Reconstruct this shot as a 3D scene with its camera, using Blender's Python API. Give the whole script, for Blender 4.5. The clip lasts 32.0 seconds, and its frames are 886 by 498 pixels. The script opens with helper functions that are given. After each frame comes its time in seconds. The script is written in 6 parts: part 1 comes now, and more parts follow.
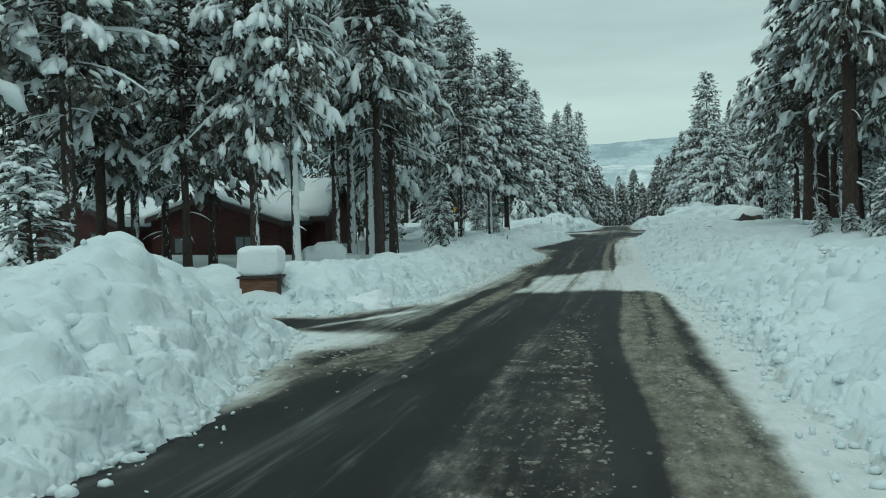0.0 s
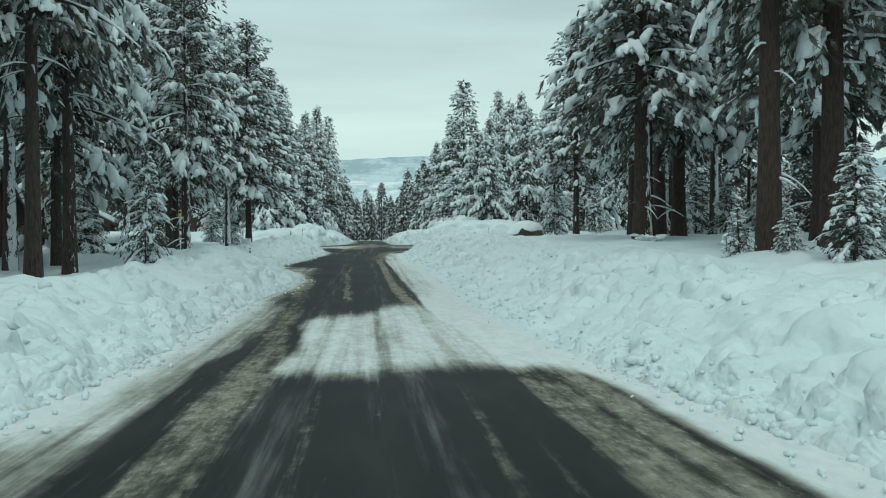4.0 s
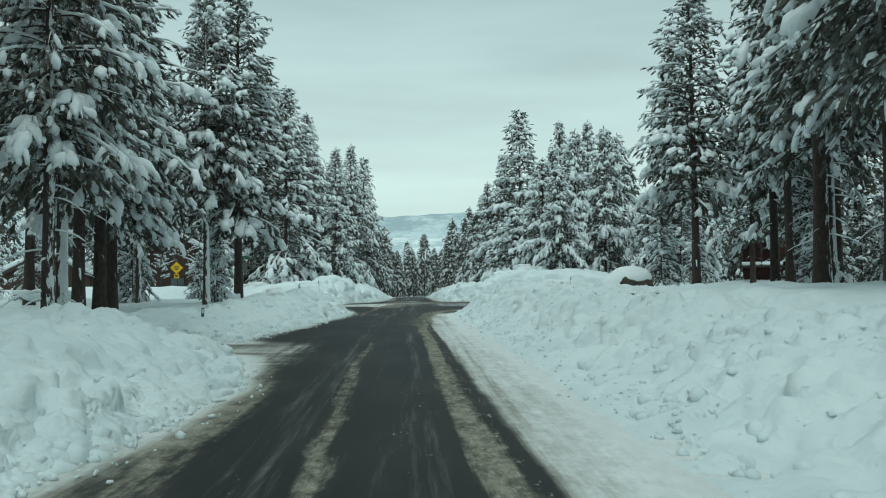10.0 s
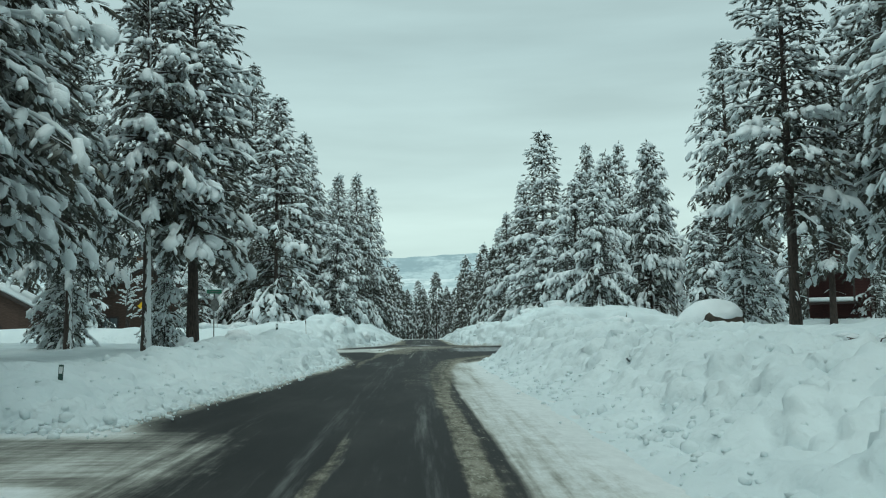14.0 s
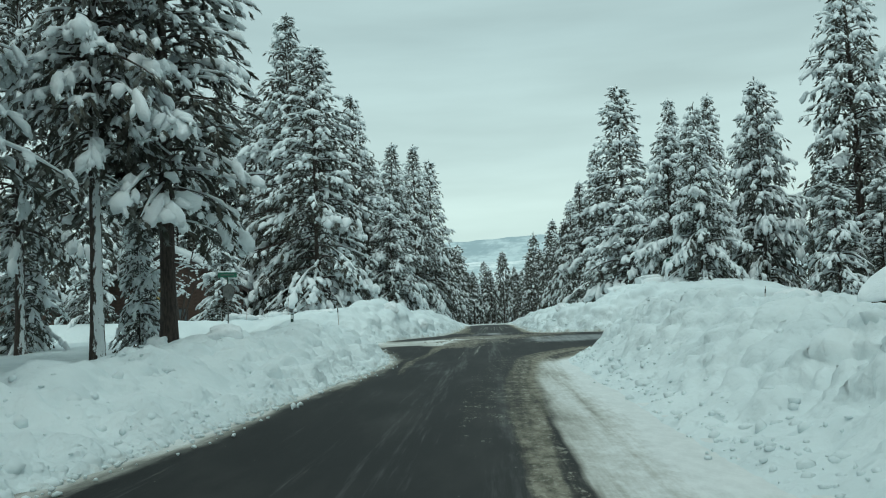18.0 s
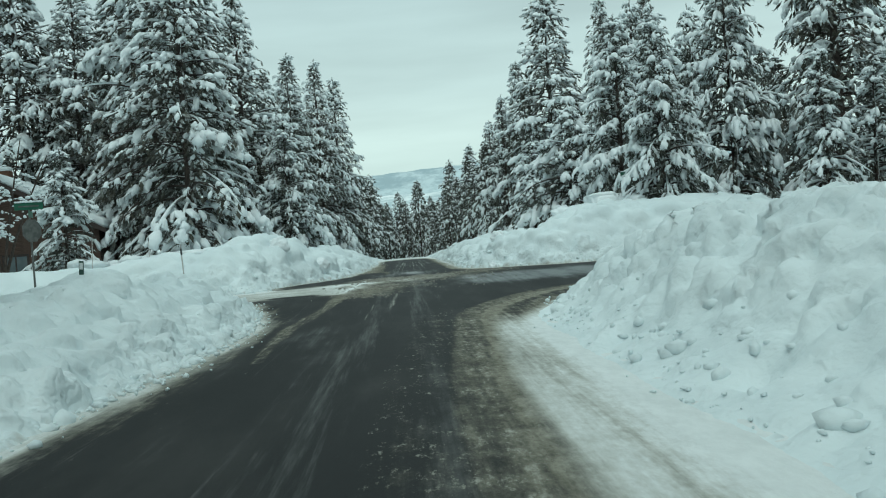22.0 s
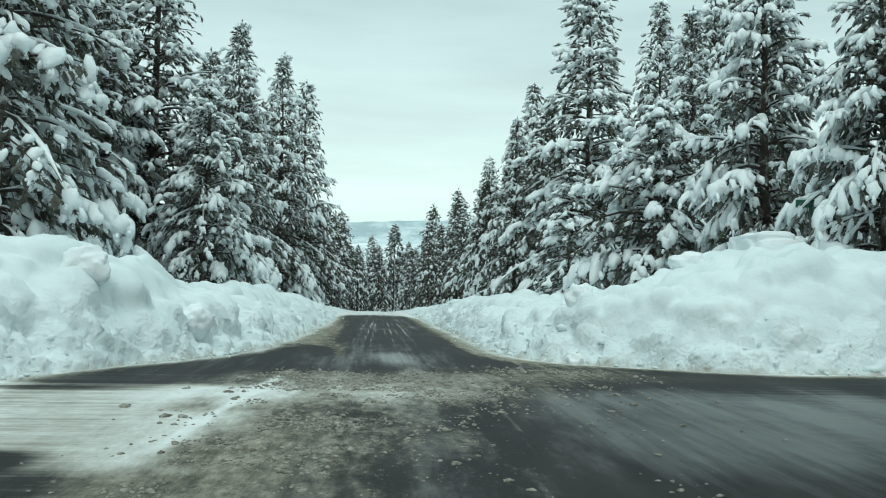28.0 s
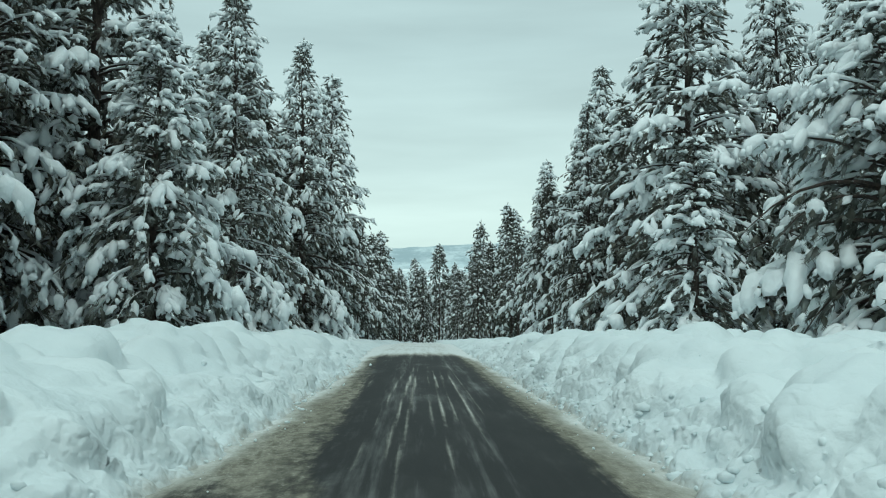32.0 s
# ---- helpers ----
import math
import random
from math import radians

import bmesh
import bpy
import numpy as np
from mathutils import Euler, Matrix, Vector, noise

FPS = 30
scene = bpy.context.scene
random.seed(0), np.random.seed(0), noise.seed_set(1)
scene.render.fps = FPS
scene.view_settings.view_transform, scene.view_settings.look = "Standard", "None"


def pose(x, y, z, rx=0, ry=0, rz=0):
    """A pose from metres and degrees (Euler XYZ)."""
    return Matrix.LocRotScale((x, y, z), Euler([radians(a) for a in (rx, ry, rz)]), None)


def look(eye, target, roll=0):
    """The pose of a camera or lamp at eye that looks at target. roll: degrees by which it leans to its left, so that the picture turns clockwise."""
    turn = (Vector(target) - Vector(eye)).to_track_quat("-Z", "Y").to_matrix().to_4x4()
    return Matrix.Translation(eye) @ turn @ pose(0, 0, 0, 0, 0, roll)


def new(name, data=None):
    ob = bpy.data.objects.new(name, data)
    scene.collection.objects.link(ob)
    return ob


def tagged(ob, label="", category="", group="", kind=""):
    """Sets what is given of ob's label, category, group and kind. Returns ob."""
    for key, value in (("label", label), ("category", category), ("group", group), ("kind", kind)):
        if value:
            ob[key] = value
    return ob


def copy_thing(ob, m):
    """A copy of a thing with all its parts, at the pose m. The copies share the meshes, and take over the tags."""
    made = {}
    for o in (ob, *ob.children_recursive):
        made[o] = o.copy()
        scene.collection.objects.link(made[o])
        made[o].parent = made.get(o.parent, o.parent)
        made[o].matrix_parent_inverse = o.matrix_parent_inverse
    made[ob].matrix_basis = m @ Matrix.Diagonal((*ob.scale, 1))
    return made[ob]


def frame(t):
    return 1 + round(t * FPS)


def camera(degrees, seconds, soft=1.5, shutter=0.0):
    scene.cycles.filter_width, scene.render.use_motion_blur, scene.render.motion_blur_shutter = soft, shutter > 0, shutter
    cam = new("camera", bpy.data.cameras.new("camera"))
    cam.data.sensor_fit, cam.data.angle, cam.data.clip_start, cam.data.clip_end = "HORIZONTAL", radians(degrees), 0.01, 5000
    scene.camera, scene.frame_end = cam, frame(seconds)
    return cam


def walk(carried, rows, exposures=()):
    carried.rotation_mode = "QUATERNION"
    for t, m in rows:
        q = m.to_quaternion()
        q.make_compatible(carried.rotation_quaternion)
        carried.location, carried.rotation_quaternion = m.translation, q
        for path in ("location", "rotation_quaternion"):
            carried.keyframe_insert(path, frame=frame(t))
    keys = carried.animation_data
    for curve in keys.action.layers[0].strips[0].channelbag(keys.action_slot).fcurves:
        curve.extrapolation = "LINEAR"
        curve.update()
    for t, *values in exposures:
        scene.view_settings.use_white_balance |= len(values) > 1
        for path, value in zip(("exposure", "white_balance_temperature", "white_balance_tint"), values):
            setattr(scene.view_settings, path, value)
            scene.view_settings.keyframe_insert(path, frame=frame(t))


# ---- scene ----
cam = camera(52.6, 32.0, soft=1.05)
PATH = [
    (0, (3.058, -5.672, -0.13), (2.659, -3.714, -0.191), -1.5),
    (0.5, (2.655, -4.07, -0.162), (2.387, -2.089, -0.215), -1.3),
    (1, (2.27, -2.412, -0.202), (2.119, -0.418, -0.219), -0.8),
    (1.5, (1.912, -0.619, -0.25), (1.889, 1.381, -0.26), -0.2),
    (2, (1.56, 1.326, -0.303), (1.547, 3.326, -0.307), -0.0),
    (2.5, (1.245, 3.374, -0.356), (1.238, 5.374, -0.352), 0.8),
    (3, (1.047, 5.469, -0.378), (1.099, 7.468, -0.355), 1.7),
    (3.5, (0.925, 7.574, -0.403), (1.022, 9.571, -0.43), 1.4),
    (4, (0.882, 9.672, -0.436), (1.055, 11.664, -0.473), -0.2),
    (4.5, (0.855, 11.765, -0.48), (1.092, 13.751, -0.49), -1.6),
    (6.5, (0.989, 19.972, -0.65), (1.215, 21.959, -0.618), 0.9),
    (7, (1.035, 21.935, -0.667), (1.292, 23.918, -0.632), 2.4),
    (7.5, (1.077, 23.802, -0.68), (1.337, 25.785, -0.655), 1.9),
    (8, (1.112, 25.577, -0.693), (1.35, 27.563, -0.684), 0.3),
    (8.5, (1.127, 27.27, -0.711), (1.301, 29.262, -0.708), -0.2),
    (9, (1.141, 28.909, -0.727), (1.254, 30.905, -0.698), 0.5),
    (9.5, (1.168, 30.523, -0.741), (1.247, 32.521, -0.703), 0.5),
    (10, (1.2, 32.129, -0.752), (1.28, 34.126, -0.662), -0.6),
    (10.5, (1.228, 33.754, -0.762), (1.27, 35.751, -0.654), -1.0),
    (11, (1.249, 35.41, -0.774), (1.32, 37.407, -0.7), -0.6),
    (11.5, (1.249, 37.099, -0.784), (1.324, 39.096, -0.707), -0.7),
    (12, (1.228, 38.815, -0.794), (1.242, 40.814, -0.731), -0.3),
    (12.5, (1.207, 40.547, -0.796), (1.194, 42.544, -0.704), -0.5),
    (13, (1.207, 42.258, -0.783), (1.249, 44.25, -0.606), -1.4),
    (13.5, (1.21, 43.907, -0.767), (1.274, 45.899, -0.601), -0.3),
    (15.5, (1.206, 50.205, -0.639), (1.224, 52.187, -0.373), -3.1),
    (16, (1.215, 51.706, -0.627), (1.218, 53.692, -0.39), -2.6),
    (16.5, (1.228, 53.171, -0.624), (1.183, 55.162, -0.44), -2.7),
    (17, (1.236, 54.64, -0.616), (1.159, 56.632, -0.456), -2.8),
    (17.5, (1.238, 56.13, -0.606), (1.147, 58.122, -0.456), -2.2),
    (18, (1.234, 57.628, -0.593), (1.145, 59.621, -0.444), -2.3),
    (18.5, (1.235, 59.107, -0.577), (1.15, 61.1, -0.432), -2.7),
    (19, (1.23, 60.56, -0.568), (1.152, 62.553, -0.426), -2.7),
    (19.5, (1.221, 62.0, -0.567), (1.207, 63.996, -0.435), -1.9),
    (20, (1.205, 63.468, -0.569), (1.238, 65.462, -0.42), -1.8),
    (20.5, (1.18, 64.974, -0.572), (1.221, 66.969, -0.434), -0.4),
    (21, (1.159, 66.56, -0.564), (1.218, 68.556, -0.453), -0.1),
    (21.5, (1.164, 68.22, -0.549), (1.232, 70.219, -0.509), -3.5),
    (22, (1.163, 69.926, -0.542), (1.255, 71.924, -0.553), -4.5),
    (22.5, (1.117, 71.71, -0.549), (1.181, 73.709, -0.554), -1.2),
    (23, (1.094, 73.584, -0.55), (1.162, 75.583, -0.558), 1.2),
    (23.5, (1.067, 75.516, -0.558), (1.179, 77.513, -0.551), 2.4),
    (24, (1.01, 77.488, -0.559), (1.102, 79.484, -0.462), 1.7),
    (24.5, (0.981, 79.489, -0.567), (1.074, 81.479, -0.396), 1.0),
    (25, (0.981, 81.533, -0.572), (1.129, 83.522, -0.425), -2.7),
    (25.5, (0.955, 83.61, -0.577), (1.151, 85.598, -0.466), -4.3),
    (27.5, (0.989, 92.149, -0.514), (1.158, 94.138, -0.396), 1.2),
    (28, (1.044, 94.287, -0.49), (1.204, 96.278, -0.38), 1.2),
    (28.5, (1.13, 96.423, -0.448), (1.26, 98.415, -0.33), 1.7),
    (29, (1.22, 98.534, -0.398), (1.33, 100.527, -0.272), 1.7),
    (29.5, (1.272, 100.626, -0.33), (1.369, 102.619, -0.198), 1.5),
    (30, (1.327, 102.661, -0.263), (1.41, 104.655, -0.144), 0.1),
    (30.5, (1.342, 104.635, -0.204), (1.422, 106.631, -0.096), -1.0),
    (31, (1.341, 106.524, -0.16), (1.411, 108.52, -0.053), -1.4),
    (31.5, (1.334, 108.345, -0.12), (1.424, 110.338, 0.015), -0.8),
    (32, (1.326, 110.143, -0.09), (1.388, 112.135, 0.073), -0.2),
]
EXPOSURES = [(0.0, -0.25, 6150, -6.0), (1.0, -0.02, 6150, -5.0), (3.0, 0.0, 6200, -5.0), (7.0, 0.0, 6200, -5.0), (26.0, 0.03, 6200, -5.0), (27.5, 0.34, 6300, -3.0), (29.0, 0.26, 6300, -4.0), (30.5, 0.15, 6200, -5.0), (32.0, 0.12, 6200, -5.0)]
walk(cam, [(t, look(eye, target, roll)) for t, eye, target, roll in PATH], EXPOSURES)

# ---- world and sun: a closed, pale overcast sky ----
world = bpy.data.worlds.new("overcast")
scene.world = world
world.use_nodes = True
wn, wl = world.node_tree.nodes, world.node_tree.links
wn.clear()
w_out = wn.new("ShaderNodeOutputWorld")
w_bg = wn.new("ShaderNodeBackground")
w_bg.inputs["Strength"].default_value = 0.1
w_sky = wn.new("ShaderNodeTexSky")
w_sky.sky_type = "NISHITA"
w_sky.sun_disc = False
w_sky.sun_elevation, w_sky.sun_rotation = radians(56), radians(188)
w_co = wn.new("ShaderNodeTexCoord")
w_sep = wn.new("ShaderNodeSeparateXYZ")
wl.new(w_co.outputs["Generated"], w_sep.inputs[0])
w_ramp = wn.new("ShaderNodeValToRGB")
for n, (pos, col) in enumerate([(0.0, (0.62, 0.72, 0.71)), (0.07, (0.685, 0.79, 0.775)), (0.115, (0.765, 0.875, 0.855)), (0.17, (0.65, 0.755, 0.755)), (0.30, (0.525, 0.625, 0.645)), (0.44, (0.525, 0.625, 0.645)), (0.8, (0.755, 0.87, 0.89))]):
    e = w_ramp.color_ramp.elements[n] if n < 2 else w_ramp.color_ramp.elements.new(pos)
    e.position, e.color = pos, (*col, 1)
w_map = wn.new("ShaderNodeMapping")
w_map.inputs["Scale"].default_value = (1.6, 1.6, 11.0)
w_noise = wn.new("ShaderNodeTexNoise")
w_noise.inputs["Scale"].default_value = 2.2
w_noise.inputs["Detail"].default_value = 6
w_mr = wn.new("ShaderNodeMapRange")
w_mr.inputs["From Min"].default_value, w_mr.inputs["From Max"].default_value = 0.3, 0.7
w_mr.inputs["To Min"].default_value, w_mr.inputs["To Max"].default_value = 9.0, 10.6
w_cloud = wn.new("ShaderNodeVectorMath")
w_cloud.operation = "SCALE"
w_mix = wn.new("ShaderNodeMix")
w_mix.data_type = "RGBA"
w_mix.inputs["Factor"].default_value = 0.93
wl.new(w_sep.outputs["Z"], w_ramp.inputs[0])
wl.new(w_co.outputs["Generated"], w_map.inputs[0])
wl.new(w_map.outputs[0], w_noise.inputs["Vector"])
wl.new(w_noise.outputs["Fac"], w_mr.inputs["Value"])
wl.new(w_ramp.outputs["Color"], w_cloud.inputs[0])
wl.new(w_mr.outputs[0], w_cloud.inputs["Scale"])
wl.new(w_sky.outputs[0], w_mix.inputs["A"])
wl.new(w_cloud.outputs[0], w_mix.inputs["B"])
wl.new(w_mix.outputs["Result"], w_bg.inputs["Color"])
wl.new(w_bg.outputs[0], w_out.inputs[0])

sun = new("sun", bpy.data.lights.new("sun", "SUN"))
sun.data.energy, sun.data.angle, sun.data.color = 0.65, radians(25), (1.0, 0.97, 0.93)
sun.matrix_world = look((-6, -20, 60), (0, 20, 0))


# ---- mesh and noise helpers ----
def lattice(ix, iy, seed):
    h = np.sin(ix * 127.1 + iy * 311.7 + seed * 74.7) * 43758.5453
    return h - np.floor(h)


def vnoise(x, y, scale, seed=0):
    x, y = x / scale, y / scale
    ix, iy = np.floor(x), np.floor(y)
    fx, fy = x - ix, y - iy
    fx, fy = fx * fx * (3 - 2 * fx), fy * fy * (3 - 2 * fy)
    a, b = lattice(ix, iy, seed), lattice(ix + 1, iy, seed)
    c, d = lattice(ix, iy + 1, seed), lattice(ix + 1, iy + 1, seed)
    return (a + (b - a) * fx) * (1 - fy) + (c + (d - c) * fx) * fy


def fbm(x, y, scale, seed=0, octaves=3):
    total, amp, norm = 0.0, 1.0, 0.0
    for k in range(octaves):
        total = total + amp * vnoise(x + 3.7 * k, y - 5.1 * k, scale / 2**k, seed + k)
        norm, amp = norm + amp, amp * 0.5
    return total / norm


def domes(x, y, cell, seed):
    """Rounded lumps packed like cobbles: 1 at a lump's top, 0 in the creases."""
    x, y = x / cell, y / cell
    ix, iy = np.floor(x), np.floor(y)
    best = np.full(np.shape(x), 9.0)
    for a in (-1, 0, 1):
        for b in (-1, 0, 1):
            jx, jy = ix + a, iy + b
            px, py = jx + lattice(jx, jy, seed), jy + lattice(jx, jy, seed + 5)
            r = 0.45 + 0.42 * lattice(jx, jy, seed + 9)
            best = np.minimum(best, ((x - px) ** 2 + (y - py) ** 2) / r**2)
    return np.clip(1 - best, 0, 1) ** 0.8


def lumps3(p, cell, seed):
    """Rounded lumps packed in space: 1 at the heart of a lump, 0 between them."""
    q = p / cell
    base = np.floor(q)
    best = np.full(len(q), 9.0)
    for a, b, c in [(i, j, k) for i in (-1, 0, 1) for j in (-1, 0, 1) for k in (-1, 0, 1)]:
        j = base + np.array([a, b, c])
        h = np.sin(j @ np.array([127.1, 311.7, 74.7]) + seed * 19.3) * 43758.5453
        h -= np.floor(h)
        h2, h3 = h * 917.31 % 1.0, h * 5381.7 % 1.0
        dist = (q[:, 0] - j[:, 0] - h) ** 2 + (q[:, 1] - j[:, 1] - h2) ** 2 + (q[:, 2] - j[:, 2] - h3) ** 2
        best = np.minimum(best, dist / (0.45 + 0.40 * (h * 77.7 % 1.0)) ** 2)
    return np.clip(1 - best, 0, 1) ** 0.75


def sstep(a, b, v):
    t = np.clip((v - a) / (b - a), 0, 1)
    return t * t * (3 - 2 * t)


def raw_mesh(name, verts, faces, smooth=True):
    verts, faces = np.asarray(verts, np.float32), np.asarray(faces, np.int32)
    me = bpy.data.meshes.new(name)
    n, k = faces.shape
    me.vertices.add(len(verts))
    me.vertices.foreach_set("co", verts.ravel())
    me.loops.add(n * k)
    me.loops.foreach_set("vertex_index", faces.ravel())
    me.polygons.add(n)
    me.polygons.foreach_set("loop_start", np.arange(0, n * k, k, dtype=np.int32))
    me.polygons.foreach_set("use_smooth", np.full(n, smooth, dtype=bool))
    me.update(calc_edges=True)
    me.validate()
    return me


def put(name, me, mat, parent=None, label=""):
    ob = new(name, me)
    if mat and not me.materials:
        me.materials.append(mat)
    if parent:
        ob.parent = parent
    if label:
        ob["label"] = label
    return ob


def part(name, bm, mat, parent, label="", smooth=False):
    me = bpy.data.meshes.new(name)
    bm.normal_update()
    bm.to_mesh(me)
    bm.free()
    if smooth:
        me.polygons.foreach_set("use_smooth", np.ones(len(me.polygons), dtype=bool))
    return put(name, me, mat, parent, label)


def box(bm, x0, x1, y0, y1, z0, z1, bevel=0.0):
    r = bmesh.ops.create_cube(bm, size=1.0, matrix=Matrix.Translation(((x0 + x1) / 2, (y0 + y1) / 2, (z0 + z1) / 2)) @ Matrix.Diagonal((x1 - x0, y1 - y0, z1 - z0, 1)))
    if bevel:
        edges = list({e for v in r["verts"] for e in v.link_edges})
        bmesh.ops.bevel(bm, geom=edges, offset=bevel, segments=2, affect="EDGES", profile=0.6)
    return bm


def tube(bm, a, b, r0, r1, sides=8):
    a, b = Vector(a), Vector(b)
    q = (b - a).to_track_quat("Z", "Y").to_matrix().to_4x4()
    bmesh.ops.create_cone(bm, cap_ends=True, segments=sides, radius1=r0, radius2=r1, depth=(b - a).length, matrix=Matrix.Translation((a + b) / 2) @ q)
    return bm


# ---- materials ----
def material(name):
    m = bpy.data.materials.new(name)
    m.use_nodes = True
    n, l = m.node_tree.nodes, m.node_tree.links
    return m, n, l, n["Principled BSDF"]


def tex_noise(n, l, scale, detail=4.0, rough=0.55, coord="Object", stretch=None):
    co = n.new("ShaderNodeTexCoord")
    tx = n.new("ShaderNodeTexNoise")
    tx.inputs["Scale"].default_value, tx.inputs["Detail"].default_value, tx.inputs["Roughness"].default_value = scale, detail, rough
    if stretch:
        mp = n.new("ShaderNodeMapping")
        mp.inputs["Scale"].default_value = stretch
        l.new(co.outputs[coord], mp.inputs[0])
        l.new(mp.outputs[0], tx.inputs["Vector"])
    else:
        l.new(co.outputs[coord], tx.inputs["Vector"])
    return tx.outputs["Fac"]


def mixc(n, l, fac, a, b):
    m = n.new("ShaderNodeMix")
    m.data_type = "RGBA"
    for s, v in (("Factor", fac), ("A", a), ("B", b)):
        if isinstance(v, (tuple, float, int)):
            m.inputs[s].default_value = (*v, 1) if isinstance(v, tuple) else v
        else:
            l.new(v, m.inputs[s])
    return m.outputs["Result"]


def mathn(n, l, op, a, b=0.0, c=None):
    m = n.new("ShaderNodeMath")
    m.operation = op
    for k, v in enumerate((a, b, c)):
        if v is None:
            continue
        if isinstance(v, (int, float)):
            m.inputs[k].default_value = v
        else:
            l.new(v, m.inputs[k])
    return m.outputs[0]


def maprange(n, l, v, a, b, lo=0.0, hi=1.0):
    m = n.new("ShaderNodeMapRange")
    m.interpolation_type = "SMOOTHSTEP"
    l.new(v, m.inputs["Value"])
    for k, x in (("From Min", a), ("From Max", b), ("To Min", lo), ("To Max", hi)):
        m.inputs[k].default_value = x
    return m.outputs[0]


def bump(n, l, bsdf, pairs):
    last = None
    for height, strength, dist in pairs:
        b = n.new("ShaderNodeBump")
        b.inputs["Strength"].default_value, b.inputs["Distance"].default_value = strength, dist
        l.new(height, b.inputs["Height"])
        if last:
            l.new(last, b.inputs["Normal"])
        last = b.outputs[0]
    l.new(last, bsdf.inputs["Normal"])


def attr(n, name):
    a = n.new("ShaderNodeAttribute")
    a.attribute_name = name
    return a.outputs["Fac"]


SNOW_A, SNOW_B = (0.78, 0.83, 0.85), (0.85, 0.89, 0.905)


BANK_A, BANK_B = (0.66, 0.735, 0.755), (0.735, 0.805, 0.82)


def snow_material(name, dirty=False, fine=9.0):
    m, n, l, b = material(name)
    big, small = tex_noise(n, l, 0.6, 3), tex_noise(n, l, fine, 5, 0.6)
    col = mixc(n, l, maprange(n, l, big, 0.3, 0.7), BANK_A if dirty else SNOW_A, BANK_B if dirty else SNOW_B)
    if dirty:
        g = mathn(n, l, "ADD", mathn(n, l, "MULTIPLY", attr(n, "grime"), 1.0), mathn(n, l, "MULTIPLY", mathn(n, l, "SUBTRACT", tex_noise(n, l, 2.6, 6, 0.7), 0.5), 1.1))
        col = mixc(n, l, maprange(n, l, g, 0.35, 0.95, 0.0, 0.85), col, (0.36, 0.34, 0.29))
    l.new(col, b.inputs["Base Color"])
    b.inputs["Roughness"].default_value = 0.75
    b.inputs["Specular IOR Level"].default_value = 0.25
    if dirty:
        co = n.new("ShaderNodeTexCoord")
        warp = n.new("ShaderNodeVectorMath")
        warp.operation = "MULTIPLY_ADD"
        wn2 = n.new("ShaderNodeTexNoise")
        wn2.inputs["Scale"].default_value = 2.5
        l.new(co.outputs["Object"], wn2.inputs["Vector"])
        l.new(wn2.outputs["Color"], warp.inputs[0])
        warp.inputs[1].default_value = (0.35, 0.35, 0.35)
        l.new(co.outputs["Object"], warp.inputs[2])
        vo = n.new("ShaderNodeTexVoronoi")
        vo.feature = "SMOOTH_F1"
        vo.inputs["Scale"].default_value, vo.inputs["Smoothness"].default_value = 3.2, 0.7
        l.new(warp.outputs[0], vo.inputs["Vector"])
        pits = mathn(n, l, "MULTIPLY", mathn(n, l, "SUBTRACT", 1.0, vo.outputs["Distance"]), mathn(n, l, "MULTIPLY", maprange(n, l, tex_noise(n, l, 0.8, 3), 0.42, 0.62, 0.15, 1.0), maprange(n, l, attr(n, "broken"), 0.0, 0.5)))
        rough = attr(n, "broken")
        crumb = n.new("ShaderNodeTexVoronoi")
        crumb.feature = "SMOOTH_F1"
        crumb.inputs["Scale"].default_value, crumb.inputs["Smoothness"].default_value = 8.0, 0.5
        l.new(warp.outputs[0], crumb.inputs["Vector"])
        crumbs = mathn(n, l, "MULTIPLY", mathn(n, l, "SUBTRACT", 1.0, crumb.outputs["Distance"]), rough)
    bump(n, l, b, [(pits, 0.6, 0.09), (crumbs, 0.62, 0.06), (small, 0.45, 0.035), (tex_noise(n, l, 30.0, 4), 0.4, 0.012)] if dirty else [(small, 0.6, 0.05)])
    return m


M_ground = snow_material("field_snow", True)
M_snow = snow_material("loose_snow")


def bark_material(name, a, c, plaster):
    m, n, l, b = material(name)
    streak = tex_noise(n, l, 3.0, 6, 0.65, stretch=(6, 6, 1.2))
    col = mixc(n, l, maprange(n, l, streak, 0.35, 0.65), a, c)
    geo = n.new("ShaderNodeNewGeometry")
    dot = n.new("ShaderNodeVectorMath")
    dot.operation = "DOT_PRODUCT"
    l.new(geo.outputs["Normal"], dot.inputs[0])
    dot.inputs[1].default_value = (0.72, -0.60, 0.35)
    info = n.new("ShaderNodeObjectInfo")
    patch = tex_noise(n, l, 2.2, 6, 0.7, stretch=(2.5, 2.5, 1.0))
    s = mathn(n, l, "ADD", dot.outputs["Value"], mathn(n, l, "ADD", mathn(n, l, "MULTIPLY", mathn(n, l, "SUBTRACT", patch, 0.5), 2.2), mathn(n, l, "MULTIPLY", mathn(n, l, "SUBTRACT", info.outputs["Random"], 0.62), 1.3)))
    k = maprange(n, l, s, plaster, plaster + 0.12)
    l.new(mixc(n, l, k, col, (0.80, 0.83, 0.84)), b.inputs["Base Color"])
    b.inputs["Roughness"].default_value = 0.9
    bump(n, l, b, [(streak, 0.9, 0.05)])
    return m


M_bark = bark_material("pine_bark", (0.030, 0.024, 0.021), (0.085, 0.062, 0.050), 0.86)
M_bark_red = bark_material("red_pine_bark", (0.026, 0.018, 0.015), (0.072, 0.046, 0.036), 1.35)


